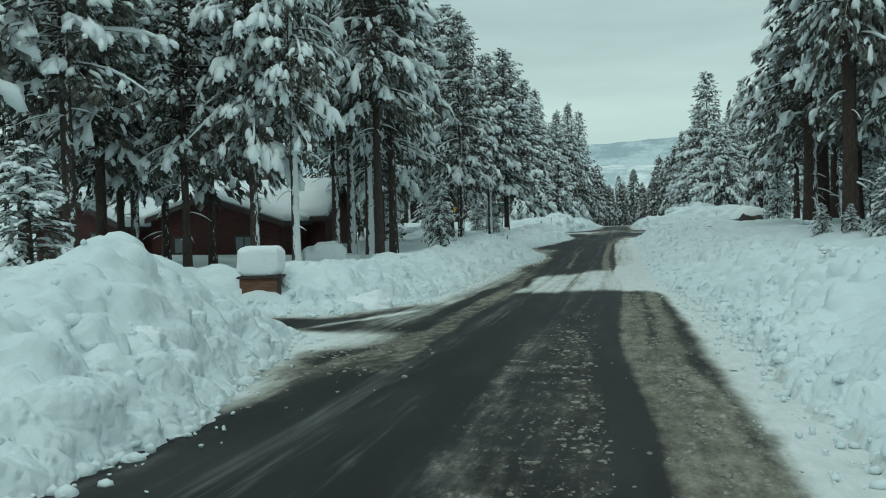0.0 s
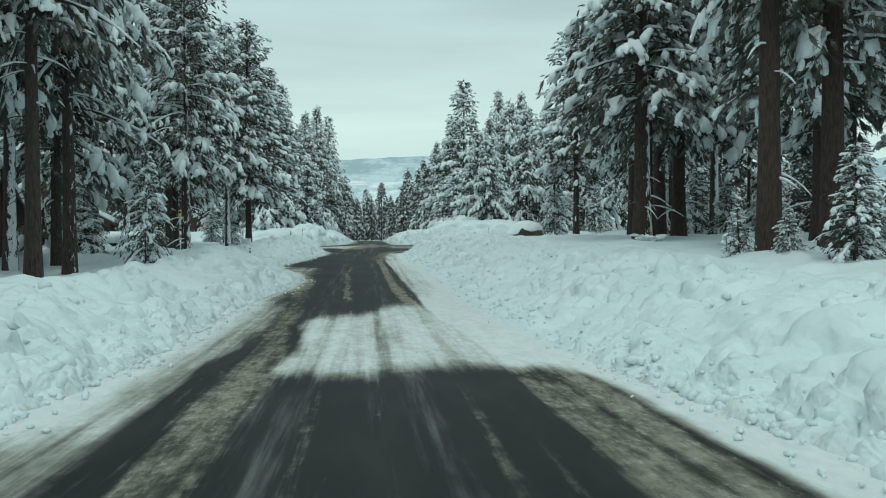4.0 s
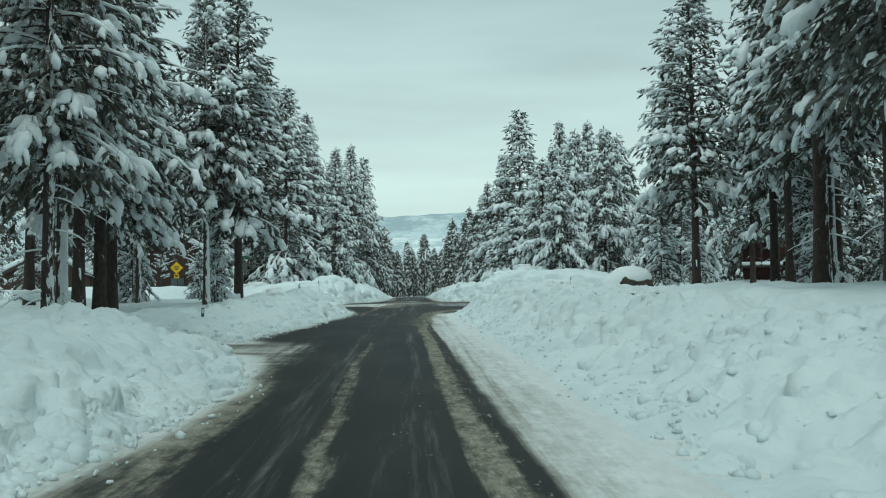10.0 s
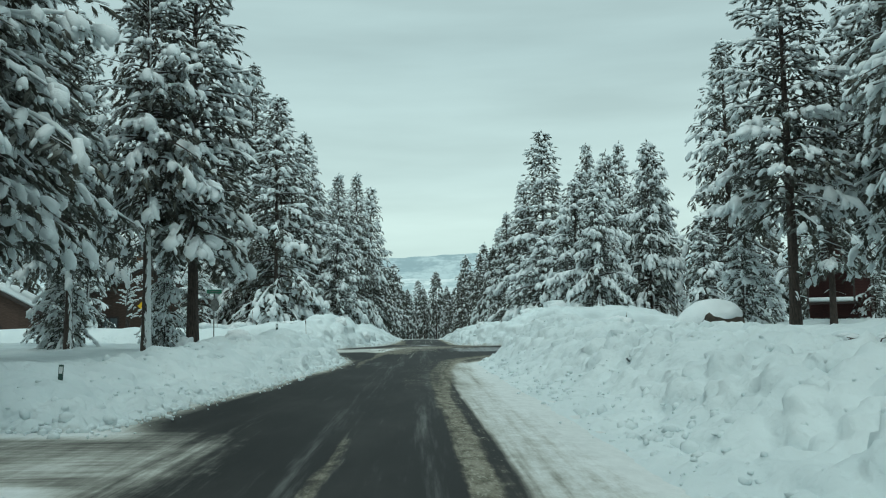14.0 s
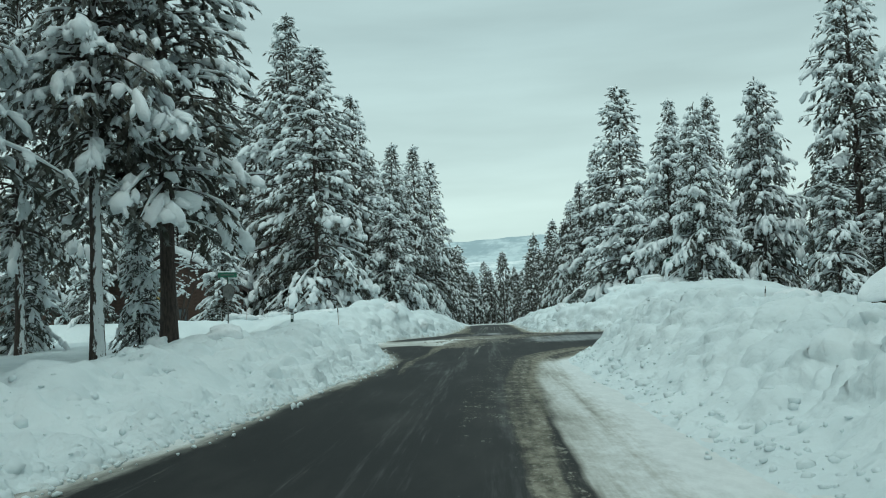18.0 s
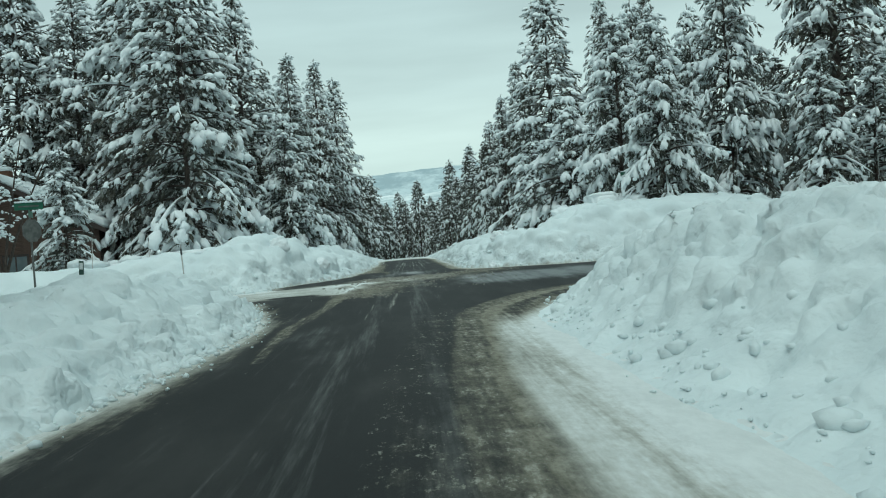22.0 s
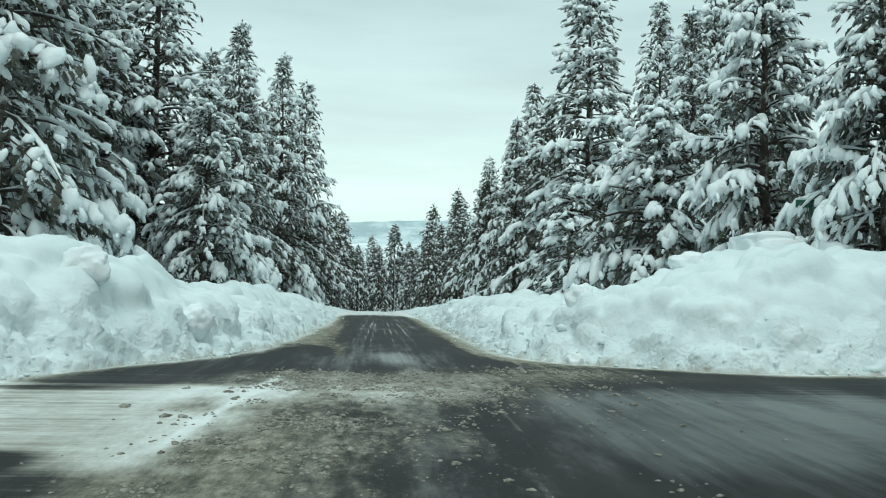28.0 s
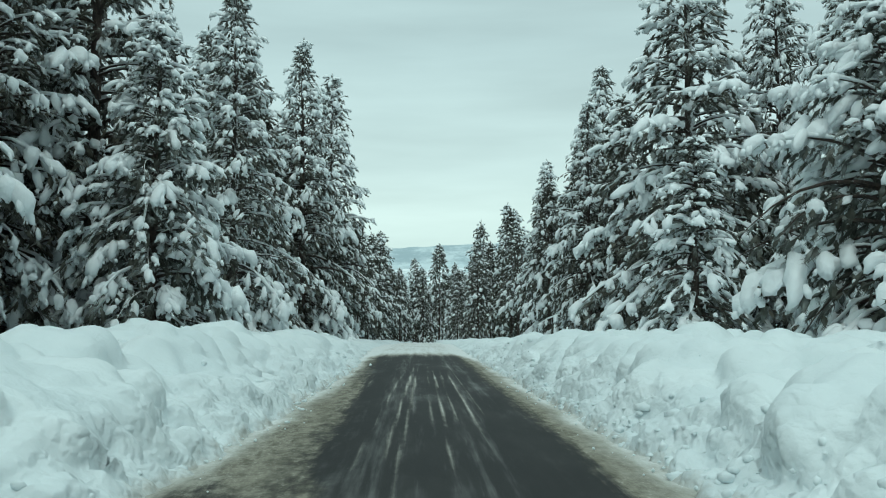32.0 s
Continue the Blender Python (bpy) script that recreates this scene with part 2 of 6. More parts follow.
def needle_material(name, a, c):
    m, n, l, b = material(name)
    geo = n.new("ShaderNodeNewGeometry")
    info = n.new("ShaderNodeObjectInfo")
    f = mathn(n, l, "ADD", mathn(n, l, "MULTIPLY", geo.outputs["Random Per Island"], 0.75), mathn(n, l, "MULTIPLY", info.outputs["Random"], 0.25))
    col = mixc(n, l, f, a, c)
    frost = maprange(n, l, tex_noise(n, l, 1.3, 4), 0.46, 0.68, 0.0, 0.55)
    l.new(mixc(n, l, frost, col, (0.42, 0.45, 0.44)), b.inputs["Base Color"])
    b.inputs["Roughness"].default_value = 0.75
    b.inputs["Specular IOR Level"].default_value = 0.2
    return m


M_needle = needle_material("pine_needles", (0.037, 0.037, 0.029), (0.101, 0.097, 0.077))
M_needle_fir = needle_material("fir_needles", (0.041, 0.045, 0.037), (0.106, 0.109, 0.091))

M_road, rn, rl, rb = material("slushy_asphalt")


def along(scale, across, length, detail=5.0, rough=0.6):
    """Noise drawn out along the way that wheels run, on the road and on its side roads."""
    a = tex_noise(rn, rl, scale, detail, rough, stretch=(across, length, 1))
    b = tex_noise(rn, rl, scale, detail, rough, stretch=(length, across, 1))
    return mixf(turn, a, b)


def mixf(f, a, b):
    m = rn.new("ShaderNodeMix")
    for sock, v in (("Factor", f), ("A", a), ("B", b)):
        rl.new(v, m.inputs[sock])
    return m.outputs["Result"]


def centred(v, amount):
    return mathn(rn, rl, "MULTIPLY", mathn(rn, rl, "SUBTRACT", v, 0.5), amount)


def plus(*vs):
    total = vs[0]
    for v in vs[1:]:
        total = mathn(rn, rl, "ADD", total, v)
    return total


turn = attr(rn, "turn")
grain = tex_noise(rn, rl, 60.0, 4, 0.7)
wide = tex_noise(rn, rl, 0.5, 4, 0.6, stretch=(2.2, 0.5, 1))
long_streak = along(1.0, 4.2, 0.10, 6, 0.62)
fine_streak = along(1.0, 12.0, 0.6, 5, 0.65)
churn = attr(rn, "churn")
long_streak = mixf(churn, long_streak, tex_noise(rn, rl, 0.9, 6, 0.65, stretch=(2.0, 0.7, 1)))
fine_streak = mixf(churn, fine_streak, tex_noise(rn, rl, 4.0, 6, 0.75, stretch=(1.6, 0.6, 1)))
clods = mixf(churn, along(1.0, 5.0, 2.2, 6, 0.68), tex_noise(rn, rl, 1.0, 7, 0.75, stretch=(5.5, 2.2, 1)))
specks = mixf(churn, along(1.0, 17.0, 6.5, 4, 0.7), tex_noise(rn, rl, 1.0, 4, 0.75, stretch=(20.0, 8.0, 1)))
asph = mixc(rn, rl, grain, (0.012, 0.013, 0.014), (0.036, 0.037, 0.037))
asph = mixc(rn, rl, maprange(rn, rl, wide, 0.4, 0.75, 0, 0.6), asph, (0.052, 0.052, 0.050))
pale = maprange(rn, rl, plus(attr(rn, "trails"), centred(long_streak, 1.7), centred(fine_streak, 1.1)), 0.30, 1.0, 0.0, 0.85)
asph = mixc(rn, rl, pale, asph, (0.155, 0.16, 0.155))
sand_f = plus(attr(rn, "sand"), centred(clods, 0.9), centred(long_streak, 1.1), centred(fine_streak, 0.9))
k_sand = maprange(rn, rl, sand_f, 0.22, 0.90)
film_f = plus(attr(rn, "film"), centred(long_streak, 0.85), centred(fine_streak, 0.45), centred(clods, 0.5))
k_film = maprange(rn, rl, film_f, 0.22, 0.92)
sandc = mixc(rn, rl, maprange(rn, rl, clods, 0.34, 0.66), (0.165, 0.156, 0.124), (0.335, 0.322, 0.262))
sandc = mixc(rn, rl, maprange(rn, rl, specks, 0.54, 0.64, 0.0, 0.7), sandc, (0.46, 0.45, 0.39))
sandc = mixc(rn, rl, maprange(rn, rl, specks, 0.45, 0.35, 0.0, 0.42), sandc, (0.05, 0.042, 0.036))
k_speck = mathn(rn, rl, "MULTIPLY", maprange(rn, rl, plus(attr(rn, "speckle"), centred(specks, 2.2), centred(clods, 1.3), centred(fine_streak, 0.5)), 0.52, 0.80), 0.85)
base = mixc(rn, rl, mathn(rn, rl, "MULTIPLY", k_sand, 0.88), asph, sandc)
base = mixc(rn, rl, k_speck, base, mixc(rn, rl, maprange(rn, rl, clods, 0.4, 0.65), (0.17, 0.165, 0.135), (0.42, 0.42, 0.37)))
dirt = maprange(rn, rl, plus(film_f, centred(specks, 0.5)), 0.55, 1.25)
filmc = mixc(rn, rl, dirt, (0.44, 0.44, 0.395), mixc(rn, rl, maprange(rn, rl, clods, 0.3, 0.7), (0.68, 0.71, 0.71), (0.80, 0.83, 0.83)))
base = mixc(rn, rl, mathn(rn, rl, "MULTIPLY", k_film, 0.96), base, filmc)
cover = mathn(rn, rl, "MAXIMUM", mathn(rn, rl, "MAXIMUM", k_sand, k_film), k_speck)
wet = mathn(rn, rl, "MULTIPLY", maprange(rn, rl, plus(attr(rn, "wet"), centred(wide, 0.8), centred(long_streak, 0.5)), 0.3, 0.8), mathn(rn, rl, "SUBTRACT", 1.0, cover))
rl.new(base, rb.inputs["Base Color"])
rl.new(plus(mathn(rn, rl, "MULTIPLY", wet, -0.34), mathn(rn, rl, "ADD", 0.62, mathn(rn, rl, "MULTIPLY", cover, 0.3))), rb.inputs["Roughness"])
rl.new(mathn(rn, rl, "ADD", 0.06, mathn(rn, rl, "MULTIPLY", wet, 0.42)), rb.inputs["Specular IOR Level"])
lumps = mathn(rn, rl, "MULTIPLY", plus(clods, mathn(rn, rl, "MULTIPLY", specks, 0.5)), mathn(rn, rl, "ADD", 0.05, mathn(rn, rl, "MULTIPLY", cover, 0.95)))
bump(rn, rl, rb, [(lumps, 0.6, 0.05), (grain, 0.25, 0.005)])


def plain_material(name, a, c, scale=4.0, rough=0.7, metal=0.0, stretch=None):
    m, n, l, b = material(name)
    f = tex_noise(n, l, scale, 5, 0.6, stretch=stretch)
    l.new(mixc(n, l, maprange(n, l, f, 0.3, 0.7), a, c), b.inputs["Base Color"])
    b.inputs["Roughness"].default_value, b.inputs["Metallic"].default_value = rough, metal
    bump(n, l, b, [(f, 0.4, 0.01)])
    return m


M_cabin = plain_material("red_stained_boards", (0.036, 0.010, 0.009), (0.068, 0.020, 0.016), 3, 0.8, stretch=(1, 1, 6))
M_brown = plain_material("brown_stained_boards", (0.050, 0.030, 0.022), (0.10, 0.060, 0.045), 3, 0.8, stretch=(1, 1, 6))
M_trim = plain_material("dark_trim", (0.030, 0.022, 0.020), (0.055, 0.038, 0.033), 5, 0.7)
M_roof = plain_material("green_metal_roof", (0.07, 0.10, 0.095), (0.11, 0.14, 0.13), 2, 0.5)
M_glass = plain_material("window_glass", (0.10, 0.13, 0.14), (0.16, 0.19, 0.20), 1, 0.08)
M_rock = plain_material("boulder_stone", (0.030, 0.027, 0.022), (0.095, 0.078, 0.060), 2.5, 0.9)
M_yellow = plain_material("sign_yellow", (0.78, 0.47, 0.012), (0.85, 0.54, 0.02), 3, 0.45)
M_black = plain_material("sign_black", (0.015, 0.015, 0.015), (0.03, 0.03, 0.03), 4, 0.6)
M_green = plain_material("sign_green", (0.015, 0.10, 0.06), (0.025, 0.14, 0.085), 4, 0.45)
M_white = plain_material("sign_white", (0.62, 0.64, 0.64), (0.75, 0.76, 0.76), 4, 0.5)
M_post = plain_material("grey_post", (0.10, 0.105, 0.10), (0.19, 0.19, 0.18), 6, 0.6, 0.4)
M_marker = plain_material("delineator_green", (0.02, 0.055, 0.045), (0.04, 0.09, 0.07), 6, 0.6)
M_stake = plain_material("stake_orange_white", (0.45, 0.42, 0.40), (0.60, 0.57, 0.55), 6, 0.6)
M_slush = plain_material("brown_slush", (0.11, 0.102, 0.080), (0.36, 0.35, 0.305), 14, 0.7)
M_wood = plain_material("weathered_wood", (0.09, 0.045, 0.025), (0.17, 0.085, 0.05), 4, 0.8, stretch=(1, 1, 5))
M_twig = plain_material("bare_twigs", (0.05, 0.04, 0.035), (0.16, 0.14, 0.13), 6, 0.9)

# ---- the lie of the land ----
ROAD_Y = [-60, -20, -5, 5, 12, 20, 30, 42, 50, 62, 84, 94, 103, 110, 130, 165, 190, 215, 260, 400]
ROAD_Z = [-1.2, -1.65, -1.90, -2.12, -2.25, -2.40, -2.49, -2.54, -2.41, -2.32, -2.33, -2.24, -2.02, -1.87, -1.78, -1.78, -2.0, -2.6, -3.4, -6.0]
LEFT_Y = [-60, -8, -2, 2, 4.5, 6.8, 10, 14.5, 16.5, 19, 24, 29, 36, 44, 49, 53, 57, 62, 68, 72, 78, 86, 91, 96, 98.5, 104, 108, 111, 114, 117, 121, 128, 140, 170, 215, 400]
LEFT_X = [-1.2, -1.2, -1.0, -0.9, -1.6, -2.0, -2.9, -4.1, -3.6, -2.8, -2.6, -2.6, -2.6, -1.95, -1.75, -2.7, -3.4, -4.0, -3.8, -3.4, -3.2, -2.7, -2.5, -3.0, -3.6, -4.8, -5.0, -4.2, -2.4, -1.6, -1.3, -1.1, -0.9, -1.4, -1.0, -1.0]
RIGHT_Y = [-60, 0, 8, 17, 23, 30, 60, 70, 82, 90, 94, 97, 99, 102, 107, 111, 112.6, 114, 116, 118, 122, 135, 170, 215, 400]
RIGHT_X = [5.4, 4.8, 4.9, 4.8, 4.5, 4.3, 4.2, 4.2, 4.3, 4.3, 5.4, 7.3, 8.6, 10.2, 11.0, 10.0, 7.8, 5.0, 4.5, 4.2, 4.2, 4.1, 4.1, 4.6, 4.6]


def smooth_curve(ys, xs, w=0.8):
    fine = np.arange(-60, 400, 0.25)
    v = np.interp(fine, ys, xs)
    k = np.exp(-0.5 * (np.arange(-24, 25) * 0.25 / w) ** 2)
    return fine, np.convolve(np.pad(v, 24, mode="edge"), k / k.sum(), mode="valid")


CURVES = {"z": smooth_curve(ROAD_Y, ROAD_Z, 3.0), "l": smooth_curve(LEFT_Y, LEFT_X), "r": smooth_curve(RIGHT_Y, RIGHT_X)}


def curve(key, y):
    return np.interp(y, *CURVES[key])


def smin(a, b, k=1.2):
    h = np.clip(0.5 + 0.5 * (b - a) / k, 0, 1)
    return b + (a - b) * h - k * h * (1 - h)


def open_distance(x, y):
    """Metres outside the ploughed surface; negative on it."""
    d = np.maximum(curve("l", y) - x, x - curve("r", y))
    side_l = np.maximum(np.abs(y - (104.2 - 0.06 * (x + 6))) - 3.1, x - 1.0)
    side_r = np.maximum(np.abs(y - (107.7 + 0.02 * (x - 12))) - 4.4, 2.0 - x)
    drive_1 = np.maximum(np.abs(y - (13.0 - 0.25 * (x + 4))) - 1.5, x - 0.0)
    drive_2 = np.maximum(np.abs(y - (58.0 - 0.15 * (x + 4))) - 2.6, x - 0.0)
    for s in (side_l, side_r, drive_1, drive_2):
        d = smin(d, s)
    return d


def bell(x, y, cx, cy, sx, sy, p=2.0):
    return np.exp(-(np.abs((x - cx) / sx) ** p) - np.abs((y - cy) / sy) ** p)


def gentle(y):
    """How far the right-hand bank runs out in a long packed skirt."""
    return sstep(20, 30, y) * sstep(97, 90, y)


def rubble(x, y):
    return sstep(0.34, 0.58, fbm(x, y, 2.2, 53, 2))


def snow_height(x, y):
    """Height of the snow above the road's level."""
    x, y = np.asarray(x, float), np.asarray(y, float)
    left = x < (curve("l", y) + curve("r", y)) / 2
    wob = (fbm(x * 1.3, y * 0.65, 1.8, 3) - 0.5) * 0.9 + (vnoise(x, y * 0.7, 0.5, 11) - 0.5) * 0.25
    soft = np.where(left, 0.0, gentle(y))
    d = open_distance(x, y) + wob * 0.55 * (1 - 0.6 * soft) + 0.5 * soft
    crest = np.where(left, np.interp(y, [-5, 2, 5.8, 9, 16, 22, 40, 52, 64, 80, 90, 98, 112, 118, 134, 145, 155, 165, 185], [0.75, 0.95, 1.65, 1.2, 1.0, 0.85, 0.95, 0.9, 0.65, 0.95, 1.6, 0.75, 1.5, 1.4, 1.35, 1.1, 0.8, 0.5, 0.35]),
                     np.interp(y, [-5, 15, 30, 45, 68, 76, 86, 95, 104, 112, 116, 120, 123, 128, 140, 150, 165, 185], [0.95, 1.0, 1.05, 1.1, 1.15, 1.5, 1.75, 1.0, 0.85, 1.5, 1.4, 1.0, 1.05, 1.25, 1.1, 0.85, 0.5, 0.35]))
    field = np.where(left, np.interp(y, [0, 30, 60, 80, 95, 110, 130, 150, 170], [0.5, 0.5, 0.6, 0.8, 0.85, 0.7, 0.9, 0.7, 0.3]), np.interp(y, [0, 20, 35, 60, 88, 96, 104, 112, 125, 140, 155, 170], [1.0, 1.15, 1.5, 1.6, 1.35, 1.1, 0.9, 1.3, 1.2, 1.0, 0.6, 0.3]))
    crest = crest * (0.88 + 0.26 * fbm(x, y, 5.0, 7, 2))
    width = np.where(left, np.interp(y, [0, 8, 20, 44, 56, 80, 90, 110, 116], [2.0, 2.4, 2.8, 2.9, 3.4, 3.6, 2.8, 2.2, 2.5]), np.interp(y, [10, 40, 80, 95, 112, 120], [3.2, 4.2, 3.2, 2.2, 2.4, 2.2]))
    width = width + 0.5 * soft
    rise = (1 - soft) * sstep(0, 1, d / width) ** 0.8 + soft * (0.10 * sstep(0, 1.2, d) + 0.90 * sstep(0.16, 1.0, d / width))
    back = field + (crest - field) * np.exp(-((np.maximum(d - width, 0) / 2.2) ** 2))
    h = np.where(d < 0, -0.08, np.where(d < width, crest * rise - 0.08 * (1 - sstep(0, 0.4, d)), back))
    lift = sstep(0.2, 2.0, d)
    h = h + lift * (0.5 * bell(x, y, -3.6, 17.5, 1.1, 1.6) + 0.42 * bell(x, y, -7.1, 112.8, 4.0, 2.8, 4) + 0.38 * bell(x, y, -5.4, 115.0, 2.4, 3.2)
                    + 1.45 * sstep(7.7, 11.2, x) * sstep(25, 17, x) * bell(x, y, 12, 118.5, 50, 4.6, 4)
                    + 0.3 * bell(x, y, -7.5, 47, 3, 7) - 0.30 * bell(x, y, 14.6, 85.8, 2.4, 2.4))
    face = sstep(0.05, 0.9, d) * (1 - 0.8 * sstep(3.2, 6.5, d)) * (1 - soft * sstep(3.0, 1.5, d))
    warp = 0.8 * (fbm(x, y, 1.5, 21, 2) - 0.5)
    patch = rubble(x, y)
    h = h + face * (0.46 * (fbm(x, y, 1.9, 41, 3) - 0.5) + 0.12 * (domes(x + warp, y - warp, 1.8, 13) - 0.35))
    h = h + soft * sstep(0.2, 1.2, d) * (0.12 * (fbm(x, y, 1.1, 45, 2) - 0.5) + 0.09 * patch * (domes(x + warp, y, 0.42, 47) - 0.35) * sstep(0.6, 2.2, d))
    h = h + sstep(2, 6, d) * (0.35 * (fbm(x, y, 7, 51) - 0.5) + (0.14 + 0.30 * (x > 2) * sstep(22, 12, x) * sstep(16, 28, y) * sstep(112, 100, y)) * (fbm(x, y, 1.7, 61) - 0.5))
    h = h + sstep(10, 60, np.abs(x - 2)) * 1.4 * (fbm(x, y, 40, 71) - 0.4)
    return h, d


def far_drop(y):
    return 0.03 * np.clip(y - 300, 0, 1200)


def ground_z(x, y):
    h, _ = snow_height(x, y)
    return curve("z", np.asarray(y, float)) + h - far_drop(np.asarray(y, float))


def place_z(x, y):
    return float(ground_z(np.array([x]), np.array([y]))[0])


def spaced(stops):
    out = []
    for a, b, step in stops:
        out.append(np.linspace(a, b, max(2, int(round((b - a) / step)) + 1))[:-1])
    return np.concatenate(out + [np.array([stops[-1][1]])])


gx = spaced([(-4200, -400, 700), (-400, -60, 34), (-60, -20, 2.5), (-20, -9, 0.45), (-9, -6, 0.2), (-6, -0.8, 0.09), (-0.8, 2.6, 0.34), (2.6, 10.5, 0.09), (10.5, 14, 0.2), (14, 24, 0.45), (24, 60, 2.5), (60, 400, 34), (400, 4200, 700)])
gy = spaced([(-400, -40, 40), (-40, -5, 1.2), (-5, 0, 0.25), (0, 124, 0.10), (124, 136, 0.15), (136, 160, 0.3), (160, 225, 0.7), (225, 300, 4), (300, 1000, 60), (1000, 4300, 600)])
GX, GY = np.meshgrid(gx, gy)
Hs, Ds = snow_height(GX, GY)
rng = np.random.default_rng(5)
for _ in range(9000):  # scattered dents where lumps have rolled down the banks
    px, py, pr = rng.uniform(3.6, 10.5), rng.uniform(8, 100), rng.uniform(0.10, 0.24)
    if rng.random() < 0.25:
        px, py = rng.uniform(-5.5, 8.5), rng.uniform(100, 140)
    i0, i1 = np.searchsorted(gx, [px - 0.6, px + 0.6])
    j0, j1 = np.searchsorted(gy, [py - 0.6, py + 0.6])
    r2 = ((GX[j0:j1, i0:i1] - px) ** 2 + ((GY[j0:j1, i0:i1] - py) / 1.3) ** 2) / pr**2
    Hs[j0:j1, i0:i1] += np.where(Ds[j0:j1, i0:i1] > 0.3, rng.choice([-0.07, -0.05, -0.09, 0.05, 0.07]) * np.exp(-r2), 0)
GZ = curve("z", GY) + Hs - far_drop(GY)
# lumps pushed out along the slope of the banks
ddx, ddy = np.gradient(GZ, gx, axis=1), np.gradient(GZ, gy, axis=0)
NRM = np.stack([-ddx, -ddy, np.ones_like(ddx)], -1)
NRM /= np.linalg.norm(NRM, axis=-1, keepdims=True)
SOFT = np.where(GX > 1, gentle(GY), 0.0)
CREST = (GX > 2) * sstep(60, 74, GY) * sstep(132, 124, GY)
FACE = sstep(0.05, 0.8, Ds) * (1 - 0.85 * sstep(3.4 + 2.6 * CREST, 7.0 + 4 * CREST, Ds)) * (1 - SOFT * sstep(2.4, 1.0, Ds))
FOOT = sstep(-0.05, 0.2, Ds) * sstep(1.9, 0.7, Ds) * (1 - 0.9 * SOFT)
PUSH = np.zeros_like(GX)
sel = (FACE + FOOT + SOFT * (Ds > 0.4) * (Ds < 4.6) > 0.02) & (GX > -12) & (GX < 24) & (GY > -6) & (GY < 165)
pts = np.stack([GX[sel], GY[sel], GZ[sel]], -1)
pts = pts + 0.12 * np.stack([np.sin(pts[:, 1] * 3.1), np.sin(pts[:, 0] * 2.7 + 1), np.sin(pts[:, 1] * 2.3 + pts[:, 0])], -1)
late = sstep(107, 111, GY[sel])
busy = (0.3 + 0.7 * rubble(GX, GY)[sel]) * (1 - 0.75 * late)
f1, f2 = FACE[sel], FOOT[sel]
PUSH[sel] = (f1 * ((0.17 - 0.05 * SOFT[sel] + 0.16 * late) * (lumps3(pts, 1.15, 1) - 0.3) + 0.16 * CREST[sel] * (lumps3(pts, 0.72, 9) - 0.3) + (busy + 0.12 * SOFT[sel]) * (0.18 * (lumps3(pts, 0.54, 2) - 0.3) + 0.13 * (lumps3(pts, 0.29, 3) - 0.3)))
             + SOFT[sel] * sstep(0.5, 2.0, Ds[sel]) * sstep(4.5, 2.5, Ds[sel]) * (0.25 + 0.75 * busy) * (0.12 * (lumps3(pts, 0.36, 6) - 0.3) + 0.09 * (lumps3(pts, 0.62, 8) - 0.3)) + f2 * (0.16 * (lumps3(pts, 0.42, 4) - 0.3) + 0.10 * (lumps3(pts, 0.24, 5) - 0.3)))
GV = np.stack([GX, GY, GZ], -1) + NRM * PUSH[..., None]
nx, ny = len(gx), len(gy)
idx = np.arange(nx * ny).reshape(ny, nx)
quads = np.stack([idx[:-1, :-1], idx[:-1, 1:], idx[1:, 1:], idx[1:, :-1]], -1).reshape(-1, 4)
ground_me = raw_mesh("ground", GV.reshape(-1, 3), quads)
grime = 0.62 * sstep(0.55, 0.0, Ds) * sstep(-0.6, 0.0, Ds) * (GY < 240) * (1 - 0.8 * gentle(GY) * (GX > 1)) * (1 + 0.25 * sstep(109, 113, GY) * sstep(150, 135, GY))
ground_me.attributes.new("grime", "FLOAT", "POINT").data.foreach_set("value", grime.ravel().astype(np.float32))
broken = np.clip(sstep(-0.3, 0.1, Ds) * (1 - 0.85 * sstep(0.5, 1.6, Ds)) * (1 - 0.5 * gentle(GY) * (GX > 1)), 0.45 - 0.40 * sstep(104, 110, GY) - 0.2 * sstep(24, 14, GY), 1) * (1 - 0.8 * sstep(4, 9, Ds))
ground_me.attributes.new("broken", "FLOAT", "POINT").data.foreach_set("value", broken.ravel().astype(np.float32))
ground = tagged(put("ground", ground_me, M_ground), "deep ploughed snow banks and open snowfield, lumpy and white", "snow ground", kind="structure")

# ---- the ploughed road, with side road and drives ----
rx = spaced([(-60, -14, 1.0), (-14, -5.5, 0.18), (-5.5, 6.5, 0.075), (6.5, 18, 0.18), (18, 70, 1.0)])
ry = spaced([(-40, -6, 0.5), (-6, 125, 0.18), (125, 190, 0.5), (190, 245, 2.0)])
RX, RY = np.meshgrid(rx, ry)
RZ = curve("z", RY) + 0.012 - 0.016 * np.minimum(np.abs(RX - 1.5), 3.0)
RD = open_distance(RX, RY)
WOB = 0.14 * (fbm(RX * 0, RY, 3.5, 27, 3) - 0.5) + 0.16 * (fbm(RX * 1.2, RY * 0.7, 0.9, 28, 2) - 0.5)


def strip(x, y, xs, ys, w):
    return np.exp(-(((x - np.interp(y, ys, xs)) / w) ** 2))


def span(y, a, b, c, d):
    return sstep(a, b, y) * sstep(d, c, y)


def lane(ys, lefts, rights, soft=0.15):
    """1 between two edges that run along the road, with a fairly sharp, uneven border."""
    x = RX + WOB
    a, b = np.interp(RY, ys, lefts), np.interp(RY, ys, rights)
    soft = soft * (0.5 + 1.2 * fbm(RX * 0, RY, 2.3, 29, 2))
    return sstep(a - soft, a + soft, x) * sstep(b + soft, b - soft, x)


